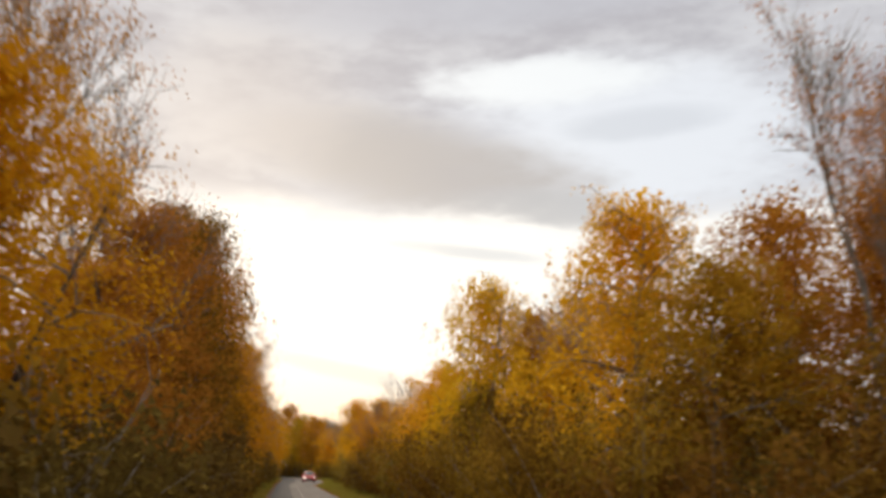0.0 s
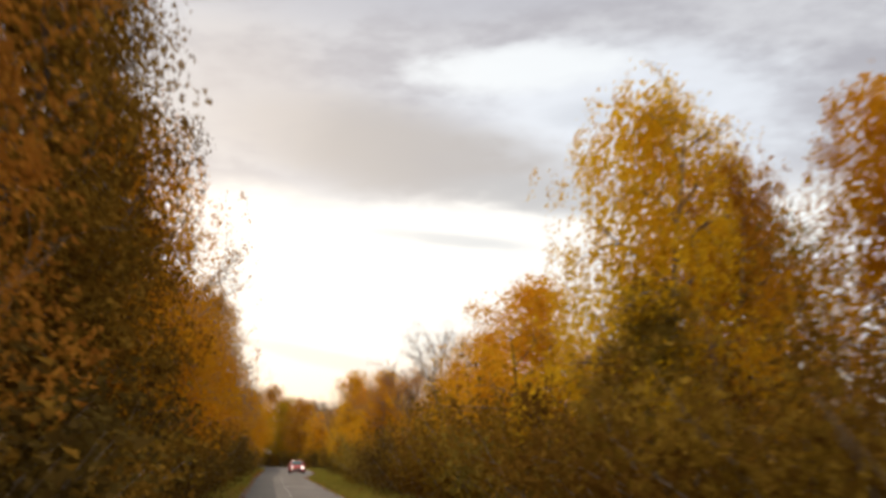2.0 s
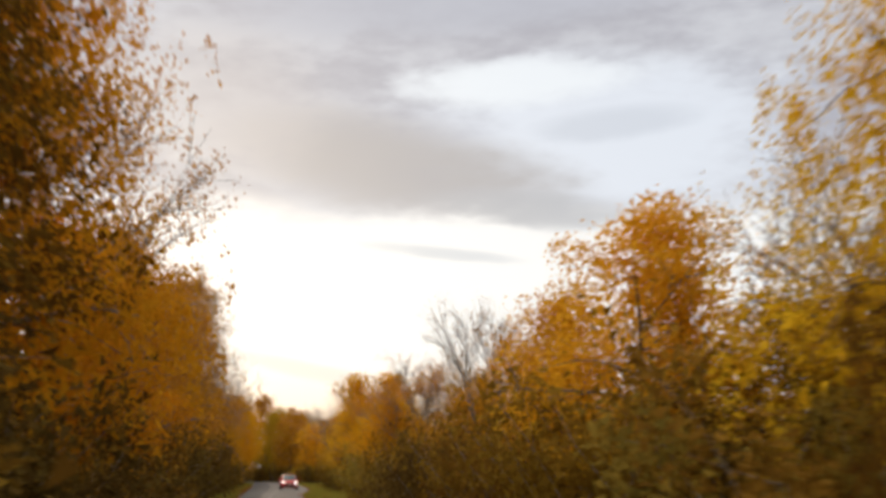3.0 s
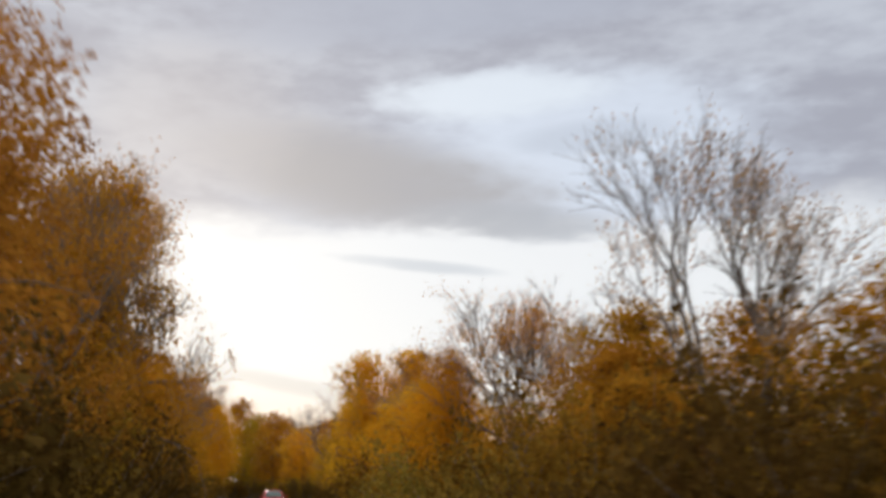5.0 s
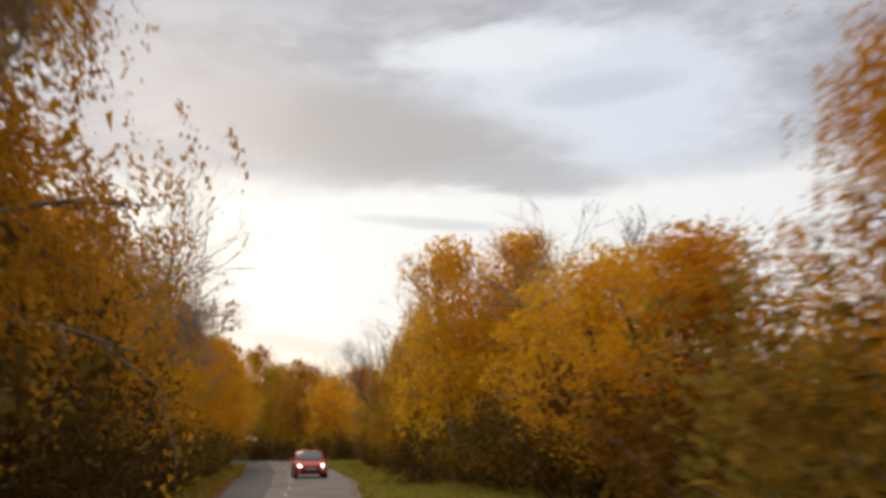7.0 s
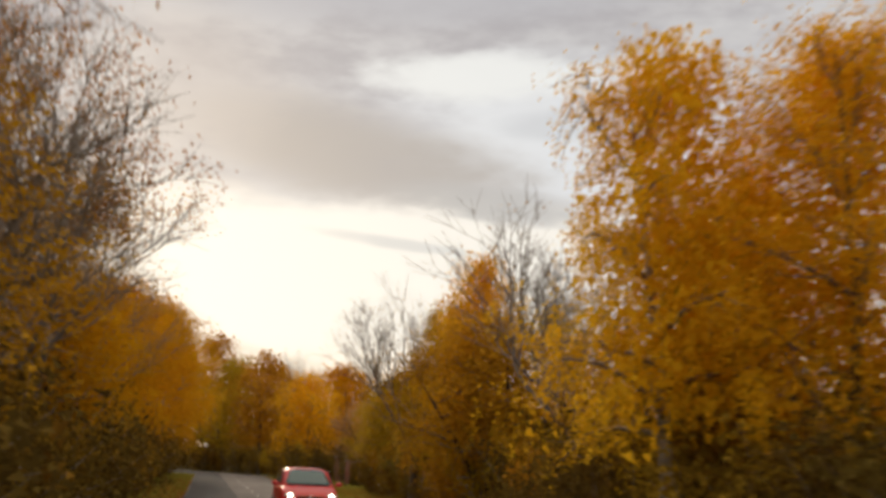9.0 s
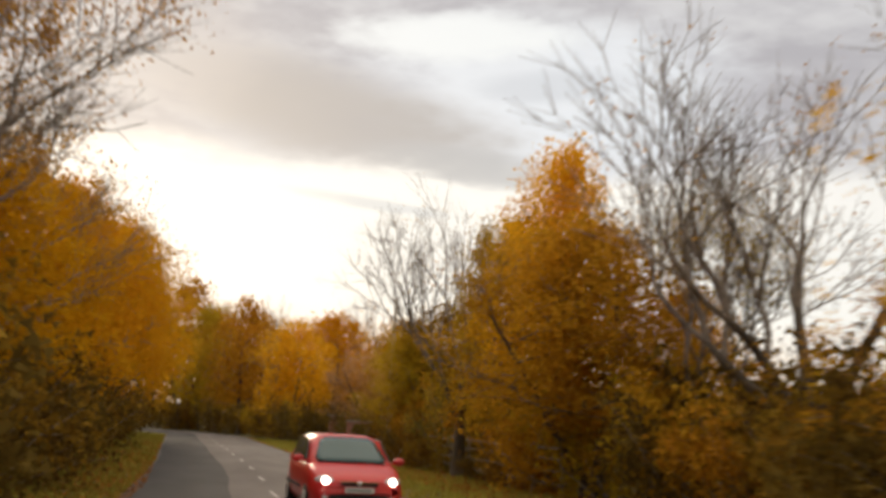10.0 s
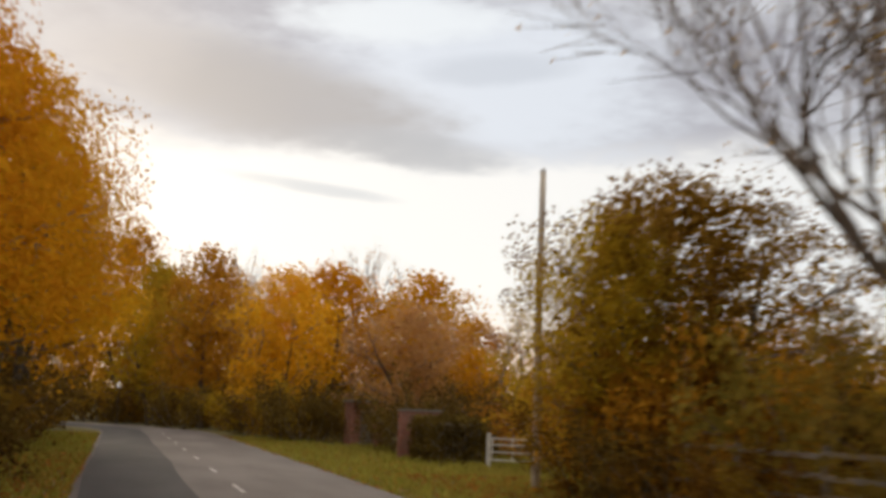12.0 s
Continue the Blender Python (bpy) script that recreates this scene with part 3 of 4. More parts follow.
END = [
    ("round", 8, 14.5, 206.0, 7.2, 4.4, "pink"), ("round", 8, 9.6, 218.0, 10.2, 4.4, "golden"), ("round", 9, 14.5, 228.0, 12.2, 6.6, "orange"),
    ("round", 8, 21.0, 226.0, 11.7, 6.0, "orange"), ("sparse", 9, 27.5, 226.0, 10.2, 5.0, "pink"), ("round", 8, 6.4, 234.5, 13.6, 5.2, "brown"),
    ("round", 9, 0.8, 251.0, 17.2, 6.4, "brown"), ("bare", 9, 18.0, 236.0, 15.9, 5.6, "brown"), ("round", 8, -9.5, 257.0, 15.9, 6.2, "brown"),
    ("round", 8, 36.0, 232.0, 9.5, 5.6, "brown"), ("round", 9, 46.0, 226.0, 10.1, 5.6, "orange"), ("bare", 8, 9.8, 247.0, 15.4, 5.4, "brown"),
    ("round", 8, -19.0, 265.0, 14.8, 6.2, "olive"), ("round", 9, 9.0, 256.0, 14.3, 6.0, "brown"), ("round", 8, 17.0, 252.0, 13.8, 6.0, "orange"),
    ("round", 8, 25.0, 248.0, 12.2, 6.0, "olive"), ("round", 9, 33.0, 250.0, 11.1, 6.0, "rust"), ("round", 8, -29.0, 270.0, 13.8, 6.2, "brown"),
    ("round", 9, -4.0, 262.0, 15.4, 6.0, "brown"), ("round", 8, 4.6, 263.0, 15.4, 6.0, "olive"), ("round", 9, -14.5, 263.0, 13.8, 6.0, "brown"), ("round", 8, 13.0, 264.0, 13.2, 6.0, "brown"),
    ("round", 9, 2.9, 241.0, 13.1, 4.6, "olive"), ("round", 8, 16.8, 203.0, 4.9, 2.0, "orange"),
]
for row in LEFT + RIGHT:
    tree(*row, (row[2] * 53 + row[3] * 137.5) % 360)
for row in END:
    tree(*row, (row[2] * 53 + row[3] * 137.5) % 360, "the road bend")


# ---------------------------------------------------------------- road and ground
def ground_sheet():
    xs = sorted({-3000, -1200, -500, -200, -90, 90, 200, 500, 1200, 3000} | {v for v in range(-60, 61, 4)})
    ys = sorted({-3000, -1200, -500, -200, -60, 330, 500, 1200, 3000} | {v for v in range(-30, 301, 5)})
    verts = []
    for y in ys:
        for x in xs:
            far = max(0.0, abs(x - 2.5) - 12)
            z = -0.03 + (0.10 * noise.noise((x * 0.12, y * 0.1, 0.3)) if abs(x - 2.5) > 5 and y < 215 else 0.0)
            verts.append((x, y, z - 0.02 if far == 0 else z))
    w = len(xs)
    faces = [(j * w + i, j * w + i + 1, (j + 1) * w + i + 1, (j + 1) * w + i) for j in range(len(ys) - 1) for i in range(w - 1)]
    ob = new("ground", mesh_from("ground", verts, faces, SOIL, True))
    return tagged(ob, "rough autumn grassland with brown and green tufts", "ground", kind="structure")


ground_sheet()
X_LEFT, X_MID, X_RIGHT = -0.85, 2.42, 5.75


def wide(y):
    """Share of its full width that the road has at y."""
    u = min(1.0, max(0.0, (y - 118.0) / 32.0))
    return 0.72 + 0.28 * u * u * (3 - 2 * u)


def road_x(y):
    """The centre line: it draws out to the east as the road widens, and a little more before the bend."""
    u = min(1.0, max(0.0, (y - 146.0) / 24.0))
    return X_MID - 1.1 * (1 - wide(y)) / 0.28 + 0.5 * u * u * (3 - 2 * u)


def road_line():
    """Points of the road's centre: straight, then a bend to the left."""
    pts = [(road_x(y), y) for y in range(-40, 221, 4)]
    cx, cy, r = road_x(220) - 24.0, 220.0, 24.0
    for a in range(6, 81, 6):
        pts.append((cx + r * math.cos(radians(a)), cy + r * math.sin(radians(a))))
    x, y = pts[-1]
    for k in range(1, 9):
        pts.append((x - 8 * k * math.sin(radians(78)), y + 8 * k * math.cos(radians(78))))
    return pts


def strip(name, offsets, heights, material, y_from=-1e9):
    line = [p for p in road_line() if p[1] >= y_from]
    rng = np.random.default_rng(5)
    verts, faces = [], []
    w = len(offsets)
    for i, (x, y) in enumerate(line):
        a, b = line[max(0, i - 1)], line[min(len(line) - 1, i + 1)]
        d = Vector((b[0] - a[0], b[1] - a[1])).normalized()
        side = Vector((d.y, -d.x))
        for k, (o, h) in enumerate(zip(offsets, heights)):
            jig = rng.uniform(-0.07, 0.07) if k in (0, w - 1) else 0.0
            w_o = o * wide(y) + jig
            verts.append((x + side.x * w_o, y + side.y * w_o, h))
    for i in range(len(line) - 1):
        for k in range(w - 1):
            faces.append((i * w + k, i * w + k + 1, (i + 1) * w + k + 1, (i + 1) * w + k))
    return new(name, mesh_from(name, verts, faces, material, True))


road = strip("road", [-3.42, -3.27, -1.6, 0.0, 1.6, 3.33, 3.48], [-0.10, 0.0, 0.035, 0.05, 0.035, 0.0, -0.10], ASPHALT)
tagged(road, "grey two-lane country road of worn asphalt", "road", kind="structure")
# a strip of darker asphalt over most of the left lane
dark_strip = strip("resurfaced_lane", [-3.20, -1.6, -0.95], [0.006, 0.041, 0.043], ASPHALT_DARK)
tagged(dark_strip, "darker strip of asphalt along the road", "road", kind="structure")
for k in range(-3, 36):
    bm = bmesh.new()
    y0 = 6.0 * k + 3.4
    xm = road_x(y0 + 0.95)
    box(bm, xm - 0.045, xm + 0.045, y0, y0 + 1.9, 0.045, 0.054)
    part("centre_line_dash", bm, LINE, road)


def off_road(c, gap):
    """Keep the points that lie beside the road, a gap away from its edges."""
    rest = [abs(x - 0.02 - road_x(y)) > 3.32 * wide(y) + gap or y > 216 for x, y, _ in c]
    return c[np.array(rest)]


def grass(name, x0, x1, y0, y1, count, seed, size):
    rng = np.random.default_rng(seed)
    c = off_road(np.stack([rng.uniform(x0, x1, count), rng.uniform(y0, y1, count), np.zeros(count)], axis=1), 0.05)
    count = len(c)
    h = size * rng.uniform(0.5, 1.5, count)
    a = rng.uniform(0, 2 * math.pi, count)
    w = np.stack([np.cos(a), np.sin(a), np.zeros(count)], axis=1) * (h * 0.22)[:, None]
    tip = np.stack([rng.normal(0, 0.45, count) * h, rng.normal(0, 0.45, count) * h, h], axis=1)
    q = np.stack([c - w, c + w, c + tip + w * 0.15, c + tip - w * 0.15], axis=1)
    q[:, :, 2] -= 0.06
    return tagged(new(name, leaves_mesh(name, q, LEAF["grass"])), "unmown green and straw-coloured verge grass", "grass", kind="stuff")


grass("verge_grass", 3.2, 10.4, 100, 214, 34000, 3, 0.17)
grass("verge_grass", -6.0, X_LEFT + 0.5, 90, 214, 28000, 4, 0.17)
grass("verge_grass", 3.2, 10.4, 20, 100, 15000, 6, 0.18)
grass("verge_grass", -6.0, X_LEFT + 0.5, 20, 90, 8000, 7, 0.18)
grass("verge_grass", 10.4, 17.0, 170, 206, 9000, 12, 0.2)


def litter(x0, x1, y0, y1, count, seed, z):
    rng = np.random.default_rng(seed)
    c = off_road(np.stack([rng.uniform(x0, x1, count), rng.uniform(y0, y1, count), np.full(count, z) + rng.uniform(0, 0.06, count)], axis=1), -0.3)
    q = leaf_quads(rng, c, 0.05)
    q[:, :, 2] = c[:, None, 2] + (q[:, :, 2] - c[:, None, 2]) * 0.35
    return tagged(new("fallen_leaves", leaves_mesh("fallen_leaves", q, LEAF["litter"])), "scattered fallen orange leaves on the grass verge", "leaves", kind="stuff")


litter(-5.5, X_LEFT + 0.5, 60, 215, 20000, 8, 0.03)
litter(3.2, 10.2, 60, 215, 20000, 9, 0.03)
litter(7.6, 11.6, 136, 184, 15000, 14, 0.05)
litter(-4.0, X_LEFT + 0.5, 128, 192, 12000, 15, 0.05)


# ---------------------------------------------------------------- shrubs and hedges
def grow_shrub(seed, leaves=2700, size=0.072):
    """A thicket 3 m high and about 2 m in radius, of many stems."""
    rng = np.random.default_rng(seed)
    thing = new("shrub")
    verts, faces, pool = [], [], []
    for i in range(10):
        az = rng.uniform(0, 2 * math.pi)
        st = bend(rng, (0.5 * math.cos(az), 0.5 * math.sin(az), -0.1), (0.75 * math.cos(az), 0.75 * math.sin(az), rng.uniform(0.5, 1.6)), rng.uniform(1.9, 3.3), 5, 0.16, -0.02)
        tube(st, np.linspace(0.028, 0.006, 5), 3, verts, faces)
        pool.append(st[1:])
        for t in range(1):
            q = st[rng.integers(2, 5)]
            tw = bend(rng, q, rng.normal(0, 1, 3) + np.array([0, 0, 0.4]), rng.uniform(0.4, 0.9), 3, 0.2, 0.0)
            tube(tw, np.linspace(0.008, 0.003, 3), 3, verts, faces)
            pool.append(tw)
    part("branchwork", mesh_from("branchwork", verts, faces, TWIG, True), None, thing)
    pool = np.concatenate(pool)
    c = pool[rng.integers(0, len(pool), leaves)] + rng.normal(0, 0.24, (leaves, 3))
    c[:, 2] = np.maximum(c[:, 2], 0.05)
    part("foliage", leaves_mesh("foliage", leaf_tris(rng, c, size), LEAF["dark"]), None, thing)
    return thing


SHRUBS, BACK_SHRUBS = [], []


def shrub(x, y, h, r, colour, turn, label="", far=False):
    m = Matrix.Diagonal((r / 2.0, r / 2.0, h / 3.0, 1))
    k = int(turn) % 5
    kept = BACK_SHRUBS if far else SHRUBS
    if len(kept) < 5:
        ob = grow_shrub(340 + len(kept), 1100, 0.128) if far else grow_shrub(300 + len(kept))
        kept.append(ob)
        ob.matrix_basis = pose(x, y, 0, 0, 0, turn)
    else:
        ob = copy_thing(kept[k], pose(x, y, 0, 0, 0, turn))
    for c in ob.children:
        c.matrix_basis = m
        if c.name.startswith("foliage"):
            c.material_slots[0].link = "OBJECT"
            c.material_slots[0].material = LEAF[colour]
    return tagged(ob, label or "tangled roadside shrub with %s leaves" % WORDS[colour], "shrub", "roadside undergrowth")


rs = random.Random(21)
y = 14.0
while y < 222:
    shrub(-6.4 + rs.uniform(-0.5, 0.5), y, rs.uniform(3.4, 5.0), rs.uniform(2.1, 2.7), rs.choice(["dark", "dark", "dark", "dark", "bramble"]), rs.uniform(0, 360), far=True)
    y += rs.uniform(3.4, 4.2)


def pale_sapling(x, y, h, seed):
    rng = np.random.default_rng(seed)
    thing = new("sapling")
    thing.location = (x, y, 0)
    for k in range(6):
        az = k * 1.05 + rng.uniform(-0.3, 0.3)
        st = bend(rng, (0.12 * math.cos(az), 0.12 * math.sin(az), -0.1), (0.3 * math.cos(az), 0.3 * math.sin(az), 1), h * rng.uniform(0.8, 1.05), 8, 0.09, 0.02)
        verts, faces = [], []
        tube(st, np.linspace(0.05, 0.012, 8), 6, verts, faces)
        for t in range(5):
            tw = bend(rng, st[rng.integers(3, 8)], rng.normal(0, 0.6, 3) + np.array([0, 0, 1.0]), rng.uniform(0.5, 1.1), 4, 0.15, 0.05)
            tube(tw, np.linspace(0.014, 0.005, 4), 3, verts, faces)
        part("stem", mesh_from("stem", verts, faces, BIRCH, True), None, thing)
    return tagged(thing, "pale leafless many-stemmed sapling beside the undergrowth", "sapling")


pale_sapling(-3.5, 18.4, 3.7, 61)
y = 18.0
while y < 174:
    near = 7.4 if y < 100 else 7.4 + 4.6 * min(1, (y - 100) / 22)
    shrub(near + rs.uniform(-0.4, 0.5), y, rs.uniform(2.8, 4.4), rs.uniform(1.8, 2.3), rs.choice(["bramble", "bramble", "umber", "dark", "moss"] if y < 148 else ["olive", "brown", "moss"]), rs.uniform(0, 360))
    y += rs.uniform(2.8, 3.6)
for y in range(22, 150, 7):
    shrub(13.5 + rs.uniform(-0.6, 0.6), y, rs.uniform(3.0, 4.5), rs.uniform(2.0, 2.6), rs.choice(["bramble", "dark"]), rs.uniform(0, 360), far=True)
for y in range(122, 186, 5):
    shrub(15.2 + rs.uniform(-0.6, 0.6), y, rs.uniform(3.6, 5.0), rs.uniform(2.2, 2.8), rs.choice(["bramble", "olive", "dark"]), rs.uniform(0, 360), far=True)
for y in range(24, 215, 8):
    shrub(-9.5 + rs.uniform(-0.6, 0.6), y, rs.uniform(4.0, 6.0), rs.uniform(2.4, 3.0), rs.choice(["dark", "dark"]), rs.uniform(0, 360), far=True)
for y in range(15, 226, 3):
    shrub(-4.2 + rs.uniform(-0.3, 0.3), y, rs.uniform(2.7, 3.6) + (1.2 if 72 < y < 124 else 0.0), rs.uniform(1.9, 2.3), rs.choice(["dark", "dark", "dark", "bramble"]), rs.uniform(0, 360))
for x, y, h, c in ((14.6, 196.5, 3.2, "dark"), (12.6, 198.0, 2.6, "dark"), (9.7, 208.5, 2.9, "dark"), (8.8, 214.5, 3.4, "bramble"), (8.4, 219.0, 3.2, "dark"), (13.2, 200, 3.7, "dark"), (14.6, 204.5, 3.4, "dark"), (9.0, 210.5, 4.0, "dark"), (10.6, 213, 3.2, "olive"),
                   (16.5, 196, 3.0, "rust"), (17.5, 190, 3.4, "dark"), (16.0, 186, 2.8, "olive"), (15.4, 199.5, 3.4, "dark"), (13.0, 209.5, 3.4, "dark"), (9.4, 224, 3.4, "olive"),
                   (4.6, 229, 3.4, "dark"), (8.2, 229, 3.0, "olive"), (0.5, 243, 3.5, "dark"), (-4, 246, 3.4, "olive"), (20, 204, 3.6, "orange"), (23, 212, 4.0, "olive")):
    shrub(x, y, h, rs.uniform(1.9, 2.5), c, rs.uniform(0, 360), "low garden shrub with %s leaves near the bend" % WORDS[c])


for a in range(8, 84, 5):
    for r, h in ((33.0, 3.2), (37.0, 4.8)):
        c = rs.choice(["olive", "bramble", "dark", "bramble"])
        shrub(-21.6 + r * math.cos(radians(a)) + rs.uniform(-0.5, 0.5), 220 + r * math.sin(radians(a)), h * rs.uniform(0.85, 1.2), rs.uniform(2.0, 2.6), c, rs.uniform(0, 360), "overgrown %s shrub on the outside of the bend" % WORDS[c], True)
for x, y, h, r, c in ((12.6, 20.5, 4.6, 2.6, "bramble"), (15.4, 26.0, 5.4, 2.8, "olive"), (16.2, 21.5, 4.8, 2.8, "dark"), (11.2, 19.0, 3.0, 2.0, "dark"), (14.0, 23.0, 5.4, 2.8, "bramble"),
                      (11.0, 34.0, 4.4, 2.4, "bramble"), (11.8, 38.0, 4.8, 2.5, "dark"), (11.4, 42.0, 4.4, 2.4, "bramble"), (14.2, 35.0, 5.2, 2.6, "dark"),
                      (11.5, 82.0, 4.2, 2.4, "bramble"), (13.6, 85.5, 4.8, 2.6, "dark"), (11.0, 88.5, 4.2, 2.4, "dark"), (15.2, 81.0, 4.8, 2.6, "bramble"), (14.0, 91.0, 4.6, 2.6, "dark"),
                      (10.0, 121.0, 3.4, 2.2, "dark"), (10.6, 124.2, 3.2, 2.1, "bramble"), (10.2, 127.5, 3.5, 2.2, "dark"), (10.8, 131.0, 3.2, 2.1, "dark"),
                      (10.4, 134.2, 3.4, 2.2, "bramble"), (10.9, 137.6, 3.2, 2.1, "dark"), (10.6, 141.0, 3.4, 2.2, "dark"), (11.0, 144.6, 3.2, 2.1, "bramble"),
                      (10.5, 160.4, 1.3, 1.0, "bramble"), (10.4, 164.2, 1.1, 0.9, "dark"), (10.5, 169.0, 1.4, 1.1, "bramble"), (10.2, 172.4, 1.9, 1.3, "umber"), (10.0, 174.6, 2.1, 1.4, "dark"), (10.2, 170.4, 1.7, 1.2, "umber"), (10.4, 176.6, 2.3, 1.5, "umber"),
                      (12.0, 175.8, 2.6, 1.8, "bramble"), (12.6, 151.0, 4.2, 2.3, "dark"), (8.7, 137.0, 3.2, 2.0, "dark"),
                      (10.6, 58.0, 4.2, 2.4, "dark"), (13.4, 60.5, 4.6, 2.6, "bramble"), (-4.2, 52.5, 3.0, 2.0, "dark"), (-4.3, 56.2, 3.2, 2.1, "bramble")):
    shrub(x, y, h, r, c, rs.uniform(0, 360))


for x, y, h, r in ((13.0, 176.4, 5.6, 2.6), (12.2, 173.8, 4.2, 2.0), (14.8, 175.0, 5.2, 2.6), (13.4, 179.6, 4.0, 2.0), (15.6, 179.0, 5.2, 2.6), (16.6, 183.0, 3.6, 2.2)):
    shrub(x, y, h, r, "brown", rs.uniform(0, 360), "dense copper-brown thicket beside the utility pole")


# ---------------------------------------------------------------- distant woods
def far_wood():
    rng = np.random.default_rng(77)
    cs = []
    for x0, x1, y0, y1, n in ((-120, 160, 290, 340, 260), (-70, -30, -20, 300, 130), (60, 130, -20, 300, 160)):
        for _ in range(n):
            cx, cy, h, r = rng.uniform(x0, x1), rng.uniform(y0, y1), rng.uniform(6, 11), rng.uniform(2.5, 4.5)
            d = rng.normal(0, 1, (64, 3))
            d /= np.linalg.norm(d, axis=1, keepdims=True)
            rad = rng.uniform(0.6, 1.05, (64, 1))
            p = d * rad * np.array([r, r, h * 0.5]) + np.array([cx, cy, h * 0.5])
            cs.append(p[p[:, 2] > 0])
    c = np.concatenate(cs)
    return tagged(new("distant_wood", leaves_mesh("distant_wood", leaf_quads(rng, c, 0.68), LEAF["brown"])), "distant belt of brown autumn woodland beyond the fields", "wood", kind="stuff")


far_wood()


# ---------------------------------------------------------------- fence, pole and gate
def post_and_rail(x, y0, y1, step=2.4):
    fence = new("fence")
    n = int((y1 - y0) / step)
    for i in range(n + 1):
        y = y0 + i * step
        bm = bmesh.new()
        box(bm, x - 0.06, x + 0.06, y - 0.05, y + 0.05, -0.3, 1.48 + 0.02 * (i % 3), 0.01)
        part("post", bm, TIMBER, fence)
        if i < n:
            for z in (0.36, 0.70, 1.04, 1.36):
                bm = bmesh.new()
                dz = 0.02 * ((i * 7 + int(z * 100)) % 3 - 1)
                box(bm, x - 0.10, x - 0.062, y - 0.02, y + step - 0.02, z - 0.045 + dz, z + 0.045 + dz, 0.006)
                part("rail", bm, TIMBER, fence)
    return tagged(fence, "weathered grey post-and-rail field fence beside the verge", "fence")


post_and_rail(10.9, 157.6, 176.9)


def utility_pole(x, y, h):
    pole = new("utility_pole")
    pole.location = (x, y, 0)
    verts, faces = [], []
    zs = np.linspace(-0.4, h, 9)
    tube(np.stack([0.02 * np.sin(zs), 0 * zs, zs], axis=1), np.linspace(0.12, 0.078, 9), 14, verts, faces)
    part("shaft", mesh_from("shaft", verts, faces, POLEWOOD, True), None, pole)
    bm = bmesh.new()
    bmesh.ops.create_cone(bm, cap_ends=True, segments=14, radius1=0.09, radius2=0.03, depth=0.09, matrix=Matrix.Translation((0.02 * math.sin(h), 0, h + 0.045)))
    part("cap", bm, METAL, pole, "grey metal pole cap")
    return tagged(pole, "bare wooden utility pole standing on the verge", "utility pole")


utility_pole(10.4, 180.0, 8.1)


def field_gate(x0, y0, x1, y1):
    gate = new("gate")
    a = math.atan2(y1 - y0, x1 - x0)
    w = math.hypot(x1 - x0, y1 - y0)
    gate.matrix_basis = pose(x0, y0, 0, 0, 0, math.degrees(a))
    for x, hh, r in ((0.0, 1.18, 0.06), (w, 1.10, 0.05)):
        bm = bmesh.new()
        box(bm, x - r, x + r, -r, r, -0.3, hh, 0.015)
        part("gatepost", bm, WHITEWOOD, gate, "white-painted gatepost")
    for z in (0.30, 0.56, 0.80, 1.0):
        bm = bmesh.new()
        box(bm, 0.07, w - 0.06, -0.015, 0.015, z - 0.026, z + 0.026, 0.005)
        part("bar", bm, WHITEWOOD, gate)
    for x in (0.12, w * 0.5, w - 0.12):
        bm = bmesh.new()
        box(bm, x - 0.025, x + 0.025, 0.016, 0.036, 0.26, 1.03, 0.004)
        part("upright", bm, WHITEWOOD, gate)
    return tagged(gate, "white-painted timber bar gate beside the verge", "gate")


field_gate(12.3, 188.6, 13.6, 187.6)


def box_hedge(x0, x1, y0, y1, h, colour, label, seed):
    rng = np.random.default_rng(seed)
    hedge = new("hedge")
    n = int(900 * ((x1 - x0) * (y1 - y0) + 2 * h * (x1 - x0 + y1 - y0)) / 4)
    p = rng.uniform(0, 1, (n, 3)) * np.array([x1 - x0, y1 - y0, h]) + np.array([x0, y0, 0])
    face = rng.integers(0, 5, n)
    for k, (ax, v) in enumerate(((0, x0), (0, x1), (1, y0), (1, y1), (2, h))):
        p[face == k, ax] = v
    p += rng.normal(0, 0.07, (n, 3))
    part("foliage", leaves_mesh("foliage", leaf_quads(rng, p, 0.07), LEAF[colour]), None, hedge)
    bm = bmesh.new()
    box(bm, x0 + 0.12, x1 - 0.12, y0 + 0.12, y1 - 0.12, -0.05, h - 0.12, 0.05)
    part("core", bm, TWIG, hedge)
    return tagged(hedge, label, "hedge")


box_hedge(11.0, 12.9, 190.5, 193.5, 1.55, "dark", "clipped dark green garden hedge beside the gate", 41)


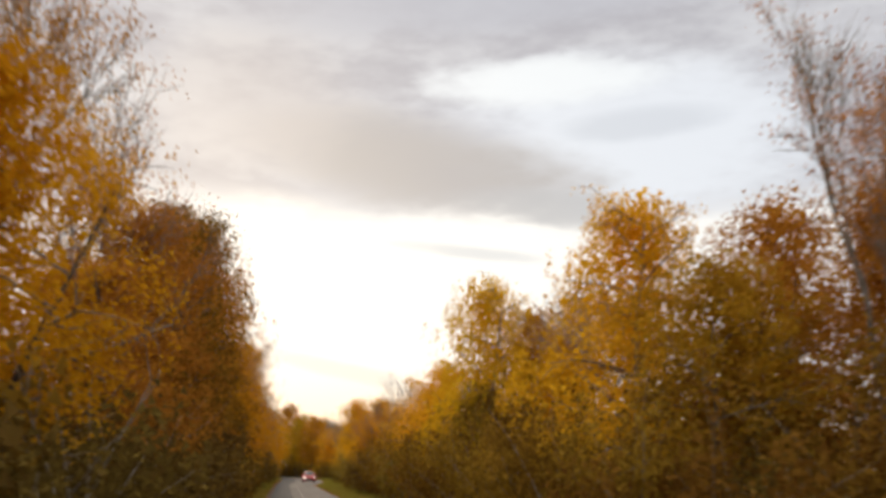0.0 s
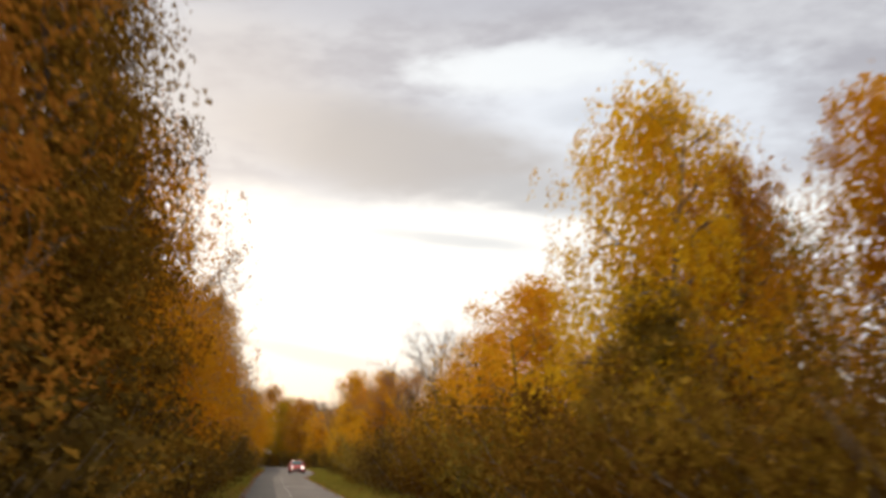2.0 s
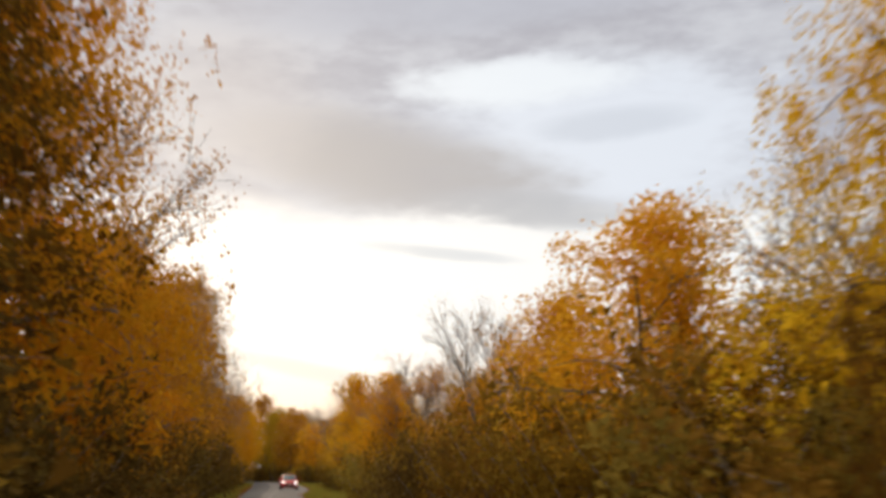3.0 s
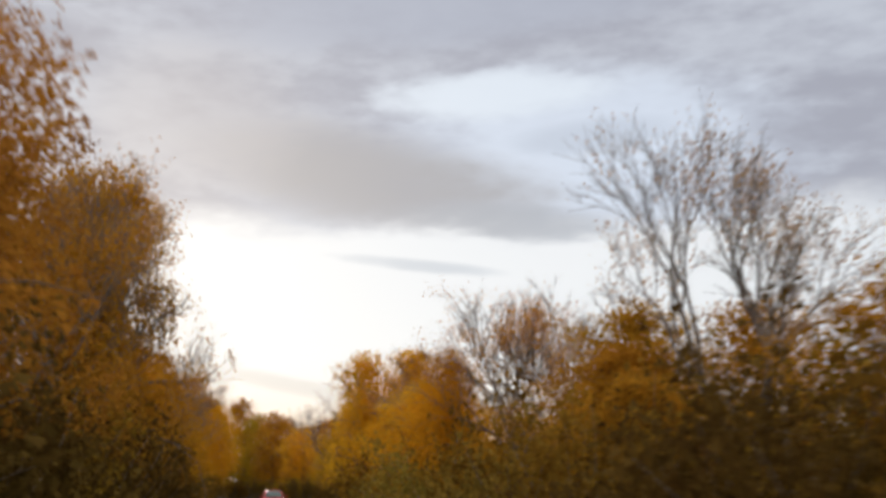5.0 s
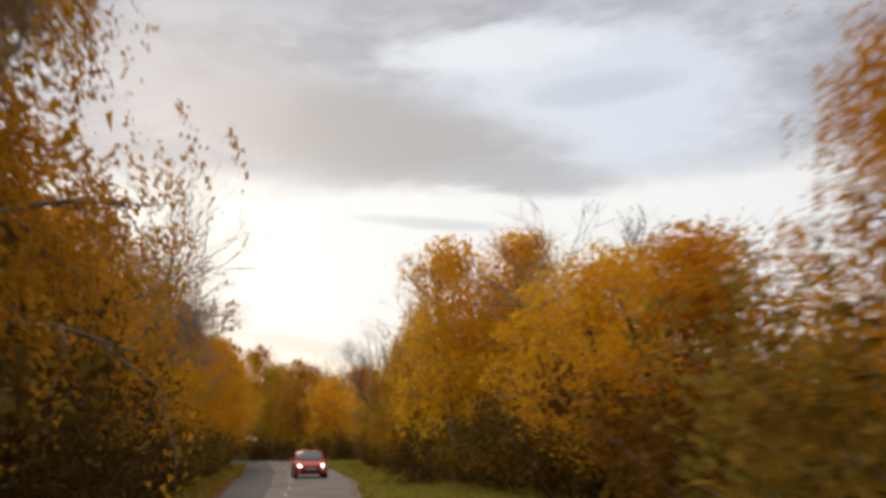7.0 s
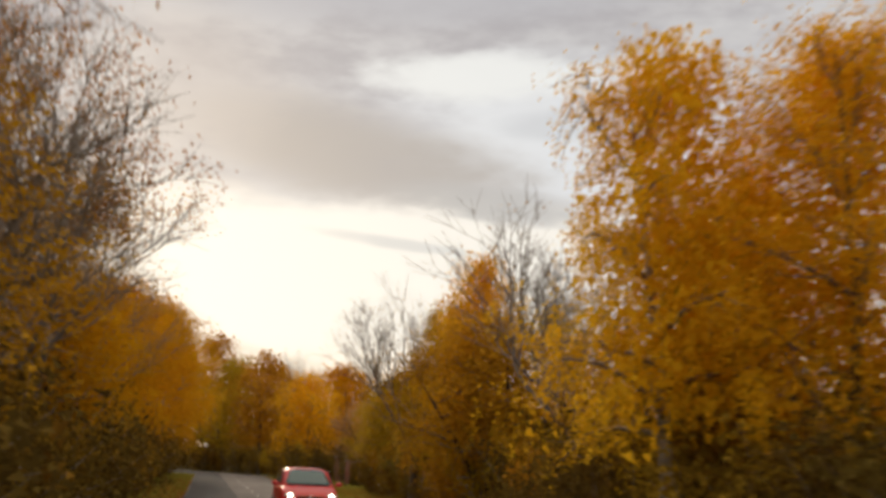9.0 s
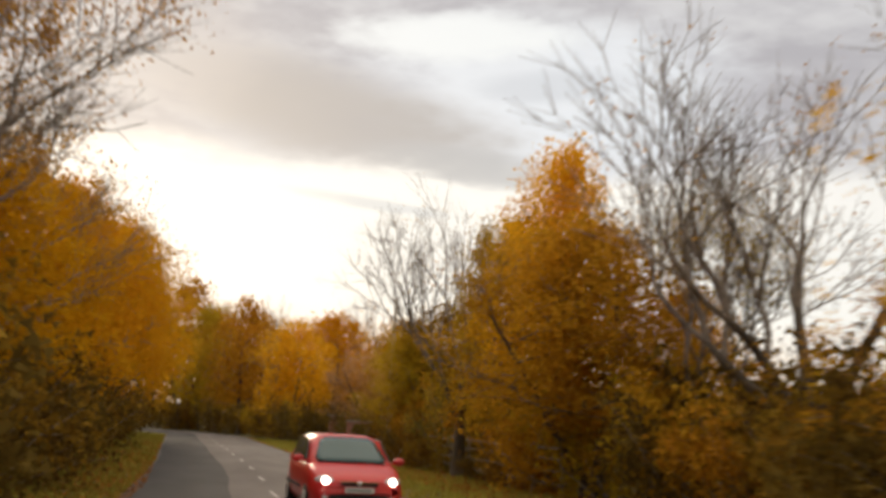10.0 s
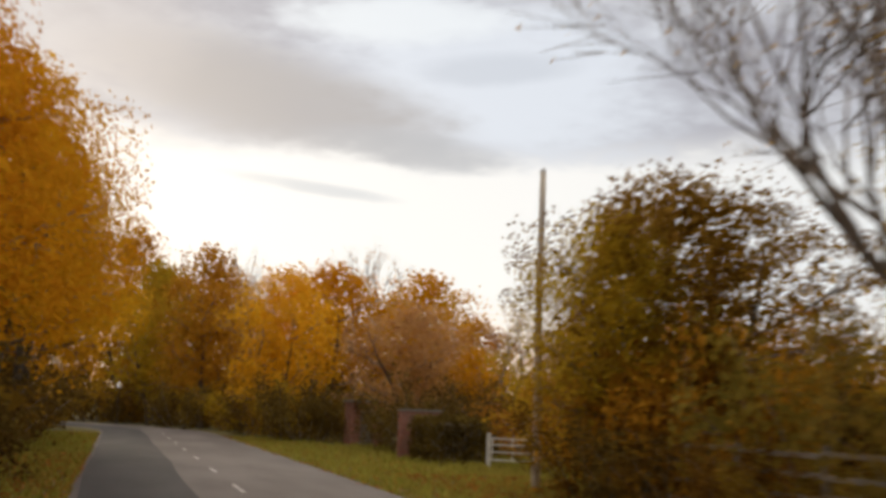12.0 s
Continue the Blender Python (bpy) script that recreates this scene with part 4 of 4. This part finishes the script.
def brickwork():
    m, nt, b = principled("brickwork", 0.9)
    br = node(nt, "ShaderNodeTexBrick")
    br.inputs["Scale"].default_value, br.inputs["Mortar Size"].default_value = 1.0, 0.006
    br.inputs["Brick Width"].default_value, br.inputs["Row Height"].default_value = 0.225, 0.075
    br.inputs["Color1"].default_value, br.inputs["Color2"].default_value, br.inputs["Mortar"].default_value = (0.36, 0.12, 0.075, 1), (0.24, 0.075, 0.05, 1), (0.30, 0.25, 0.21, 1)
    spot = nt.nodes.new("ShaderNodeTexCoord").outputs["Object"]
    sep, comb = nt.nodes.new("ShaderNodeSeparateXYZ"), nt.nodes.new("ShaderNodeCombineXYZ")
    nt.links.new(spot, sep.inputs[0])
    nt.links.new(calc(nt, "ADD", sep.outputs[0], sep.outputs[1]), comb.inputs[0])
    nt.links.new(sep.outputs[2], comb.inputs[1])
    nt.links.new(comb.outputs[0], br.inputs["Vector"])
    stain = smooth(nt, noise_of(nt, 1.6, 4.0), 0.35, 0.75)
    nt.links.new(blend(nt, calc(nt, "MULTIPLY", stain, 0.45), br.outputs["Color"], (0.20, 0.15, 0.10, 1)), b.inputs["Base Color"])
    bumped(nt, b, br.outputs["Fac"], 0.5, -0.008)
    return m


BRICKWORK = brickwork()


def garden_wall(x0, x1, y, h):
    wall = new("garden_wall")
    wall.location = (x0, y, 0)
    w = x1 - x0
    bm = bmesh.new()
    box(bm, 0, w, 0, 0.22, -0.2, h, 0.008)
    part("brickwork", bm, BRICKWORK, wall, "weathered red brickwork")
    n = 3
    for k in range(n):
        bm = bmesh.new()
        box(bm, -0.04 + k * (w + 0.08) / n, -0.04 + (k + 1) * (w + 0.08) / n - 0.01, -0.05, 0.27, h + 0.002, h + 0.075, 0.012)
        part("coping_stone", bm, MORTAR, wall, "pale coping stone")
    return tagged(wall, "short red brick garden wall with pale stone coping", "wall")


def brick_shed(x0, x1, y0, y1, h):
    shed = new("shed")
    shed.location = (x0, y0, 0)
    w, d = x1 - x0, y1 - y0
    for a, b, c, e in ((0, 0.42, 0, 0.2), (1.12, w, 0, 0.2), (0, 0.2, 0.203, d - 0.203), (w - 0.2, w, 0.203, d - 0.203), (0, w, d - 0.2, d)):
        bm = bmesh.new()
        box(bm, a, b, c, e, -0.2, h, 0.008)
        part("wall", bm, BRICKWORK, shed, "red brick wall")
    bm = bmesh.new()
    box(bm, 0.423, 1.117, 0.0, 0.2, 1.9, h, 0.008)
    part("lintel", bm, BRICKWORK, shed, "red brick over the door")
    door = None
    for k in range(4):
        bm = bmesh.new()
        box(bm, 0.43 + k * 0.17, 0.43 + k * 0.17 + 0.163, 0.12, 0.16, 0.02, 1.89, 0.006)
        door = part("door_board", bm, TWIG, shed, "dark timber door board")
    bm = bmesh.new()
    box(bm, -0.12, w + 0.12, -0.15, d + 0.12, h + 0.003, h + 0.10, 0.02)
    part("roof", bm, MORTAR, shed, "pale flat roof slab")
    return tagged(shed, "small red brick garden shed with a dark timber door", "shed")


garden_wall(10.65, 12.3, 194.0, 1.80)
brick_shed(11.5, 13.1, 206.0, 207.8, 2.15)


def road_mirror(x, y):
    mirror = new("road_mirror")
    mirror.location = (x, y, 0)
    bm = bmesh.new()
    bmesh.ops.create_cone(bm, cap_ends=True, segments=12, radius1=0.03, radius2=0.03, depth=3.2, matrix=Matrix.Translation((0, 0.09, 1.5)))
    part("post", bm, BARK, mirror, "dark timber post")
    tip = Matrix.Translation((0, 0.0, 2.95)) @ pose(0, 0, 0, 68, 0, 8)
    bm = bmesh.new()
    bmesh.ops.create_uvsphere(bm, u_segments=24, v_segments=12, radius=0.24, matrix=tip @ Matrix.Diagonal((1, 1, 0.22, 1)))
    for f in bm.faces:
        f.smooth = True
    part("convex_mirror", bm, MIRROR, mirror, "bright convex mirror")
    bm = bmesh.new()
    bmesh.ops.create_cone(bm, cap_ends=True, segments=24, radius1=0.265, radius2=0.265, depth=0.03, matrix=tip @ Matrix.Translation((0, 0, -0.02)))
    part("rim", bm, WHITEWOOD, mirror, "white rim")
    return tagged(mirror, "small round convex road mirror on a post at the bend", "road mirror")


MIRROR, _, mirror_shader = principled("mirror_glass", 0.06, 1.0)
mirror_shader.inputs["Base Color"].default_value = (0.9, 0.9, 0.88, 1)
road_mirror(0.5, 239.6)


# ---------------------------------------------------------------- the oncoming car
def car_paint():
    m, nt, b = principled("red_car_paint", 0.36)
    n = noise_of(nt, 3.0, 3.0)
    nt.links.new(blend(nt, n, (0.50, 0.012, 0.014, 1), (0.62, 0.022, 0.020, 1)), b.inputs["Base Color"])
    b.inputs["Coat Weight"].default_value = 0.2
    return m


def plain(name, col, rough, metal=0.0, glow=None):
    m, nt, b = principled(name, rough, metal)
    n = noise_of(nt, 20.0, 2.0)
    nt.links.new(blend(nt, n, tuple(c * 0.85 for c in col) + (1,), tuple(min(1, c * 1.15) for c in col) + (1,)), b.inputs["Base Color"])
    if glow:
        b.inputs["Emission Color"].default_value, b.inputs["Emission Strength"].default_value = (*glow[:3], 1), glow[3]
    return m


PAINT = car_paint()
BLACK = plain("black_plastic", (0.02, 0.02, 0.022), 0.55)
RUBBER = plain("tyre_rubber", (0.022, 0.022, 0.022), 0.85)
ALLOY = plain("alloy_rim", (0.55, 0.55, 0.56), 0.3, 0.9)
GLASSY = plain("car_glass", (0.025, 0.075, 0.080), 0.12)
LAMP = plain("lit_headlamp", (0.9, 0.9, 0.88), 0.15, 0.0, (1.0, 0.95, 0.85, 9.0))
CLEAR = plain("headlamp_lens", (0.55, 0.56, 0.58), 0.12)
PLATE = plain("number_plate_white", (0.75, 0.75, 0.72), 0.4)
INK = plain("plate_ink", (0.03, 0.03, 0.03), 0.5)
CHROME = plain("chrome_trim", (0.75, 0.75, 0.76), 0.15, 1.0)


def loft(sections, material_name, close=True):
    bm = bmesh.new()
    rings = [[bm.verts.new(p) for p in s] for s in sections]
    n = len(rings[0])
    for a, b in zip(rings, rings[1:]):
        for k in range(n):
            bm.faces.new((a[k], a[(k + 1) % n], b[(k + 1) % n], b[k]))
    if close:
        bm.faces.new(list(reversed(rings[0])))
        bm.faces.new(rings[-1])
    bmesh.ops.recalc_face_normals(bm, faces=bm.faces)
    for f in bm.faces:
        f.smooth = True
    return bm


def hatchback(x, y, turn):
    car = new("car")
    car.matrix_basis = pose(x, y, 0.05, 0, 0, turn)
    # front at y = 0, tail at y = 4.0; half-sections from sill to bonnet
    stations = [(0.0, 0.62, 0.30, 0.62), (0.06, 0.74, 0.22, 0.70), (0.22, 0.82, 0.19, 0.78), (0.55, 0.86, 0.18, 0.88), (0.95, 0.87, 0.18, 0.96), (1.4, 0.875, 0.18, 0.97),
                (2.2, 0.875, 0.18, 0.98), (3.0, 0.87, 0.18, 1.00), (3.6, 0.84, 0.20, 1.01), (3.9, 0.78, 0.24, 0.98), (4.0, 0.68, 0.32, 0.90)]
    secs = []
    for sy, w, zb, zt in stations:
        half = [(w * 0.90, zb), (w * 0.98, zb + 0.10), (w, zb + 0.26), (w * 0.985, zt - 0.20), (w * 0.94, zt - 0.06), (w * 0.84, zt - 0.01), (w * 0.45, zt + 0.015)]
        secs.append([(px, sy, pz) for px, pz in half] + [(-px, sy, pz) for px, pz in reversed(half)])
    part("body", loft(secs, "body"), PAINT, car)
    # cabin: pillars and roof
    cab = [(0.92, 0.74, 0.93, 0.72), (1.35, 0.71, 1.175, 0.60), (1.78, 0.66, 1.46, 0.50), (2.3, 0.65, 1.50, 0.50), (3.0, 0.645, 1.49, 0.50), (3.5, 0.63, 1.43, 0.48), (3.88, 0.66, 1.08, 0.55)]
    secs = []
    for sy, w, zt, wt in cab:
        half = [(0.80, 0.90), (0.77 if zt > 1.1 else 0.78, min(1.0, zt - 0.01)), (w, zt - 0.06 if zt > 1.1 else zt - 0.005), (wt, zt), (wt * 0.5, zt + 0.012)]
        secs.append([(px, sy, pz) for px, pz in half] + [(-px, sy, pz) for px, pz in reversed(half)])
    cabin = part("cabin", loft(secs, "cabin"), PAINT, car, "red roof and pillars")

    def pane(name, pts, mat, parent, thick, out):
        bm = bmesh.new()
        o = Vector(out)
        a = [bm.verts.new(Vector(p) + o) for p in pts]
        b = [bm.verts.new(Vector(p) + o * (1 - thick / o.length)) for p in pts]
        bm.faces.new(a)
        n = len(pts)
        for k in range(n):
            bm.faces.new((a[k], b[k], b[(k + 1) % n], a[(k + 1) % n]))
        bmesh.ops.recalc_face_normals(bm, faces=bm.faces)
        return part(name, bm, mat, parent)

# windscreen: a bowed sheet with rounded corners
    bm = bmesh.new()
    grid = []
    for r in range(7):
        v = r / 6
        w = (0.70 - 0.19 * v) * (1 - 0.13 * max(0.0, (abs(2 * v - 1) - 0.6) / 0.4) ** 2)
        grid.append([bm.verts.new((w * u, 0.955 + 0.745 * v - 0.05 * (1 - u * u), 0.975 + 0.47 * v + 0.012 * (1 - u * u))) for u in np.linspace(-1, 1, 11)])
    for a, b in zip(grid, grid[1:]):
        for k in range(10):
            bm.faces.new((a[k], a[k + 1], b[k + 1], b[k])).smooth = True
    rim = bmesh.ops.extrude_face_region(bm, geom=list(bm.faces))
    bmesh.ops.translate(bm, verts=[e for e in rim["geom"] if isinstance(e, bmesh.types.BMVert)], vec=(0, -0.008, 0.010))
    bmesh.ops.recalc_face_normals(bm, faces=bm.faces)
    part("windscreen", bm, GLASSY, cabin, "dark teal tinted windscreen")
    for s in (-1, 1):
        pane("side_window", [(s * 0.785, 1.32, 1.0), (s * 0.785, 2.35, 1.0), (s * 0.675, 2.35, 1.42), (s * 0.69, 1.82, 1.40)], GLASSY, cabin, 0.01, (s * 0.022, 0, 0.006))
        pane("side_window", [(s * 0.785, 2.43, 1.0), (s * 0.785, 3.35, 1.0), (s * 0.67, 3.30, 1.40), (s * 0.675, 2.43, 1.42)], GLASSY, cabin, 0.01, (s * 0.022, 0, 0.006))
    pane("rear_window", [(-0.58, 3.86, 1.08), (0.58, 3.86, 1.08), (0.48, 3.56, 1.40), (-0.48, 3.56, 1.40)], GLASSY, cabin, 0.01, (0, 0.02, 0.015))
    # nose
    bm = bmesh.new()
    box(bm, -0.55, 0.55, -0.035, 0.10, 0.28, 0.42, 0.03)
    grille = part("lower_grille", bm, BLACK, car, "black lower grille")
    for z in (0.31, 0.35, 0.39):
        bm = bmesh.new()
        box(bm, -0.50, 0.50, -0.045, -0.033, z - 0.007, z + 0.007)
        part("slat", bm, BLACK, grille)
    bm = bmesh.new()
    box(bm, -0.34, 0.34, -0.02, 0.10, 0.575, 0.645, 0.02)
    part("upper_grille", bm, BLACK, car, "black upper grille")
    bm = bmesh.new()
    box(bm, -0.36, 0.36, -0.028, 0.02, 0.642, 0.662, 0.006)
    part("grille_trim", bm, CHROME, car)
    bm = bmesh.new()
    bmesh.ops.create_uvsphere(bm, u_segments=14, v_segments=8, radius=0.055, matrix=Matrix.Translation((0, -0.02, 0.625)) @ Matrix.Diagonal((1, 0.35, 1, 1)))
    part("badge", bm, CHROME, car)
    bm = bmesh.new()
    box(bm, -0.26, 0.26, -0.052, -0.036, 0.455, 0.555, 0.004)
    plate = part("number_plate", bm, PLATE, car)
    for k in range(6):
        bm = bmesh.new()
        x0 = -0.21 + k * 0.074
        box(bm, x0, x0 + 0.042, -0.056, -0.0525, 0.475, 0.535)
        part("plate_bar", bm, INK, plate)
    for s in (-1, 1):
        bm = bmesh.new()
        bmesh.ops.create_uvsphere(bm, u_segments=18, v_segments=10, radius=0.15, matrix=Matrix.Translation((s * 0.62, 0.14, 0.665)) @ pose(0, 0, 0, -18, 0, s * 34) @ Matrix.Diagonal((1.25, 0.62, 0.62, 1)))
        head = part("headlight", bm, CLEAR, car, "lit clear headlight")
        bm = bmesh.new()
        bmesh.ops.create_uvsphere(bm, u_segments=14, v_segments=8, radius=0.075, matrix=Matrix.Translation((s * 0.60, 0.055, 0.665)))
        part("bulb", bm, LAMP, head, "glowing white lamp")
        bm = bmesh.new()
        bmesh.ops.create_uvsphere(bm, u_segments=12, v_segments=8, radius=0.05, matrix=Matrix.Translation((s * 0.60, 0.02, 0.36)) @ Matrix.Diagonal((1.2, 0.6, 1, 1)))
        part("fog_lamp", bm, CLEAR, car)
        bm = bmesh.new()
        bmesh.ops.create_uvsphere(bm, u_segments=14, v_segments=8, radius=0.11, matrix=Matrix.Translation((s * 0.97, 1.25, 1.02)) @ Matrix.Diagonal((1.0, 0.7, 0.72, 1)))
        box(bm, min(s * 0.80, s * 0.92), max(s * 0.80, s * 0.92), 1.24, 1.30, 0.96, 1.0)
        part("wing_mirror", bm, PAINT, car)
        bm = bmesh.new()
        box(bm, s * 0.872 - 0.008, s * 0.872 + 0.008, 1.40, 3.2, 0.44, 0.50, 0.004)
        part("rubbing_strip", bm, BLACK, car)
        for wy in (0.72, 3.25):
            bm = bmesh.new()
            bmesh.ops.create_cone(bm, cap_ends=True, segments=28, radius1=0.31, radius2=0.31, depth=0.20, matrix=Matrix.Translation((s * 0.78, wy, 0.265)) @ pose(0, 0, 0, 0, 90, 0))
            es = [e for e in bm.edges if len(e.link_faces) == 2 and any(len(f.verts) > 4 for f in e.link_faces)]
            bmesh.ops.bevel(bm, geom=es, offset=0.03, segments=2, affect="EDGES")
            wheel = part("wheel", bm, RUBBER, car, "black tyre")
            bm = bmesh.new()
            bmesh.ops.create_cone(bm, cap_ends=True, segments=24, radius1=0.20, radius2=0.17, depth=0.03, matrix=Matrix.Translation((s * 0.888, wy, 0.265)) @ pose(0, 0, 0, 0, 90 * s, 0))
            part("rim", bm, ALLOY, wheel)
    for s in (-0.30, 0.25):
        bm = bmesh.new()
        box(bm, s - 0.27, s + 0.27, 0.955, 0.975, 0.982, 0.996)
        part("wiper", bm, BLACK, car)
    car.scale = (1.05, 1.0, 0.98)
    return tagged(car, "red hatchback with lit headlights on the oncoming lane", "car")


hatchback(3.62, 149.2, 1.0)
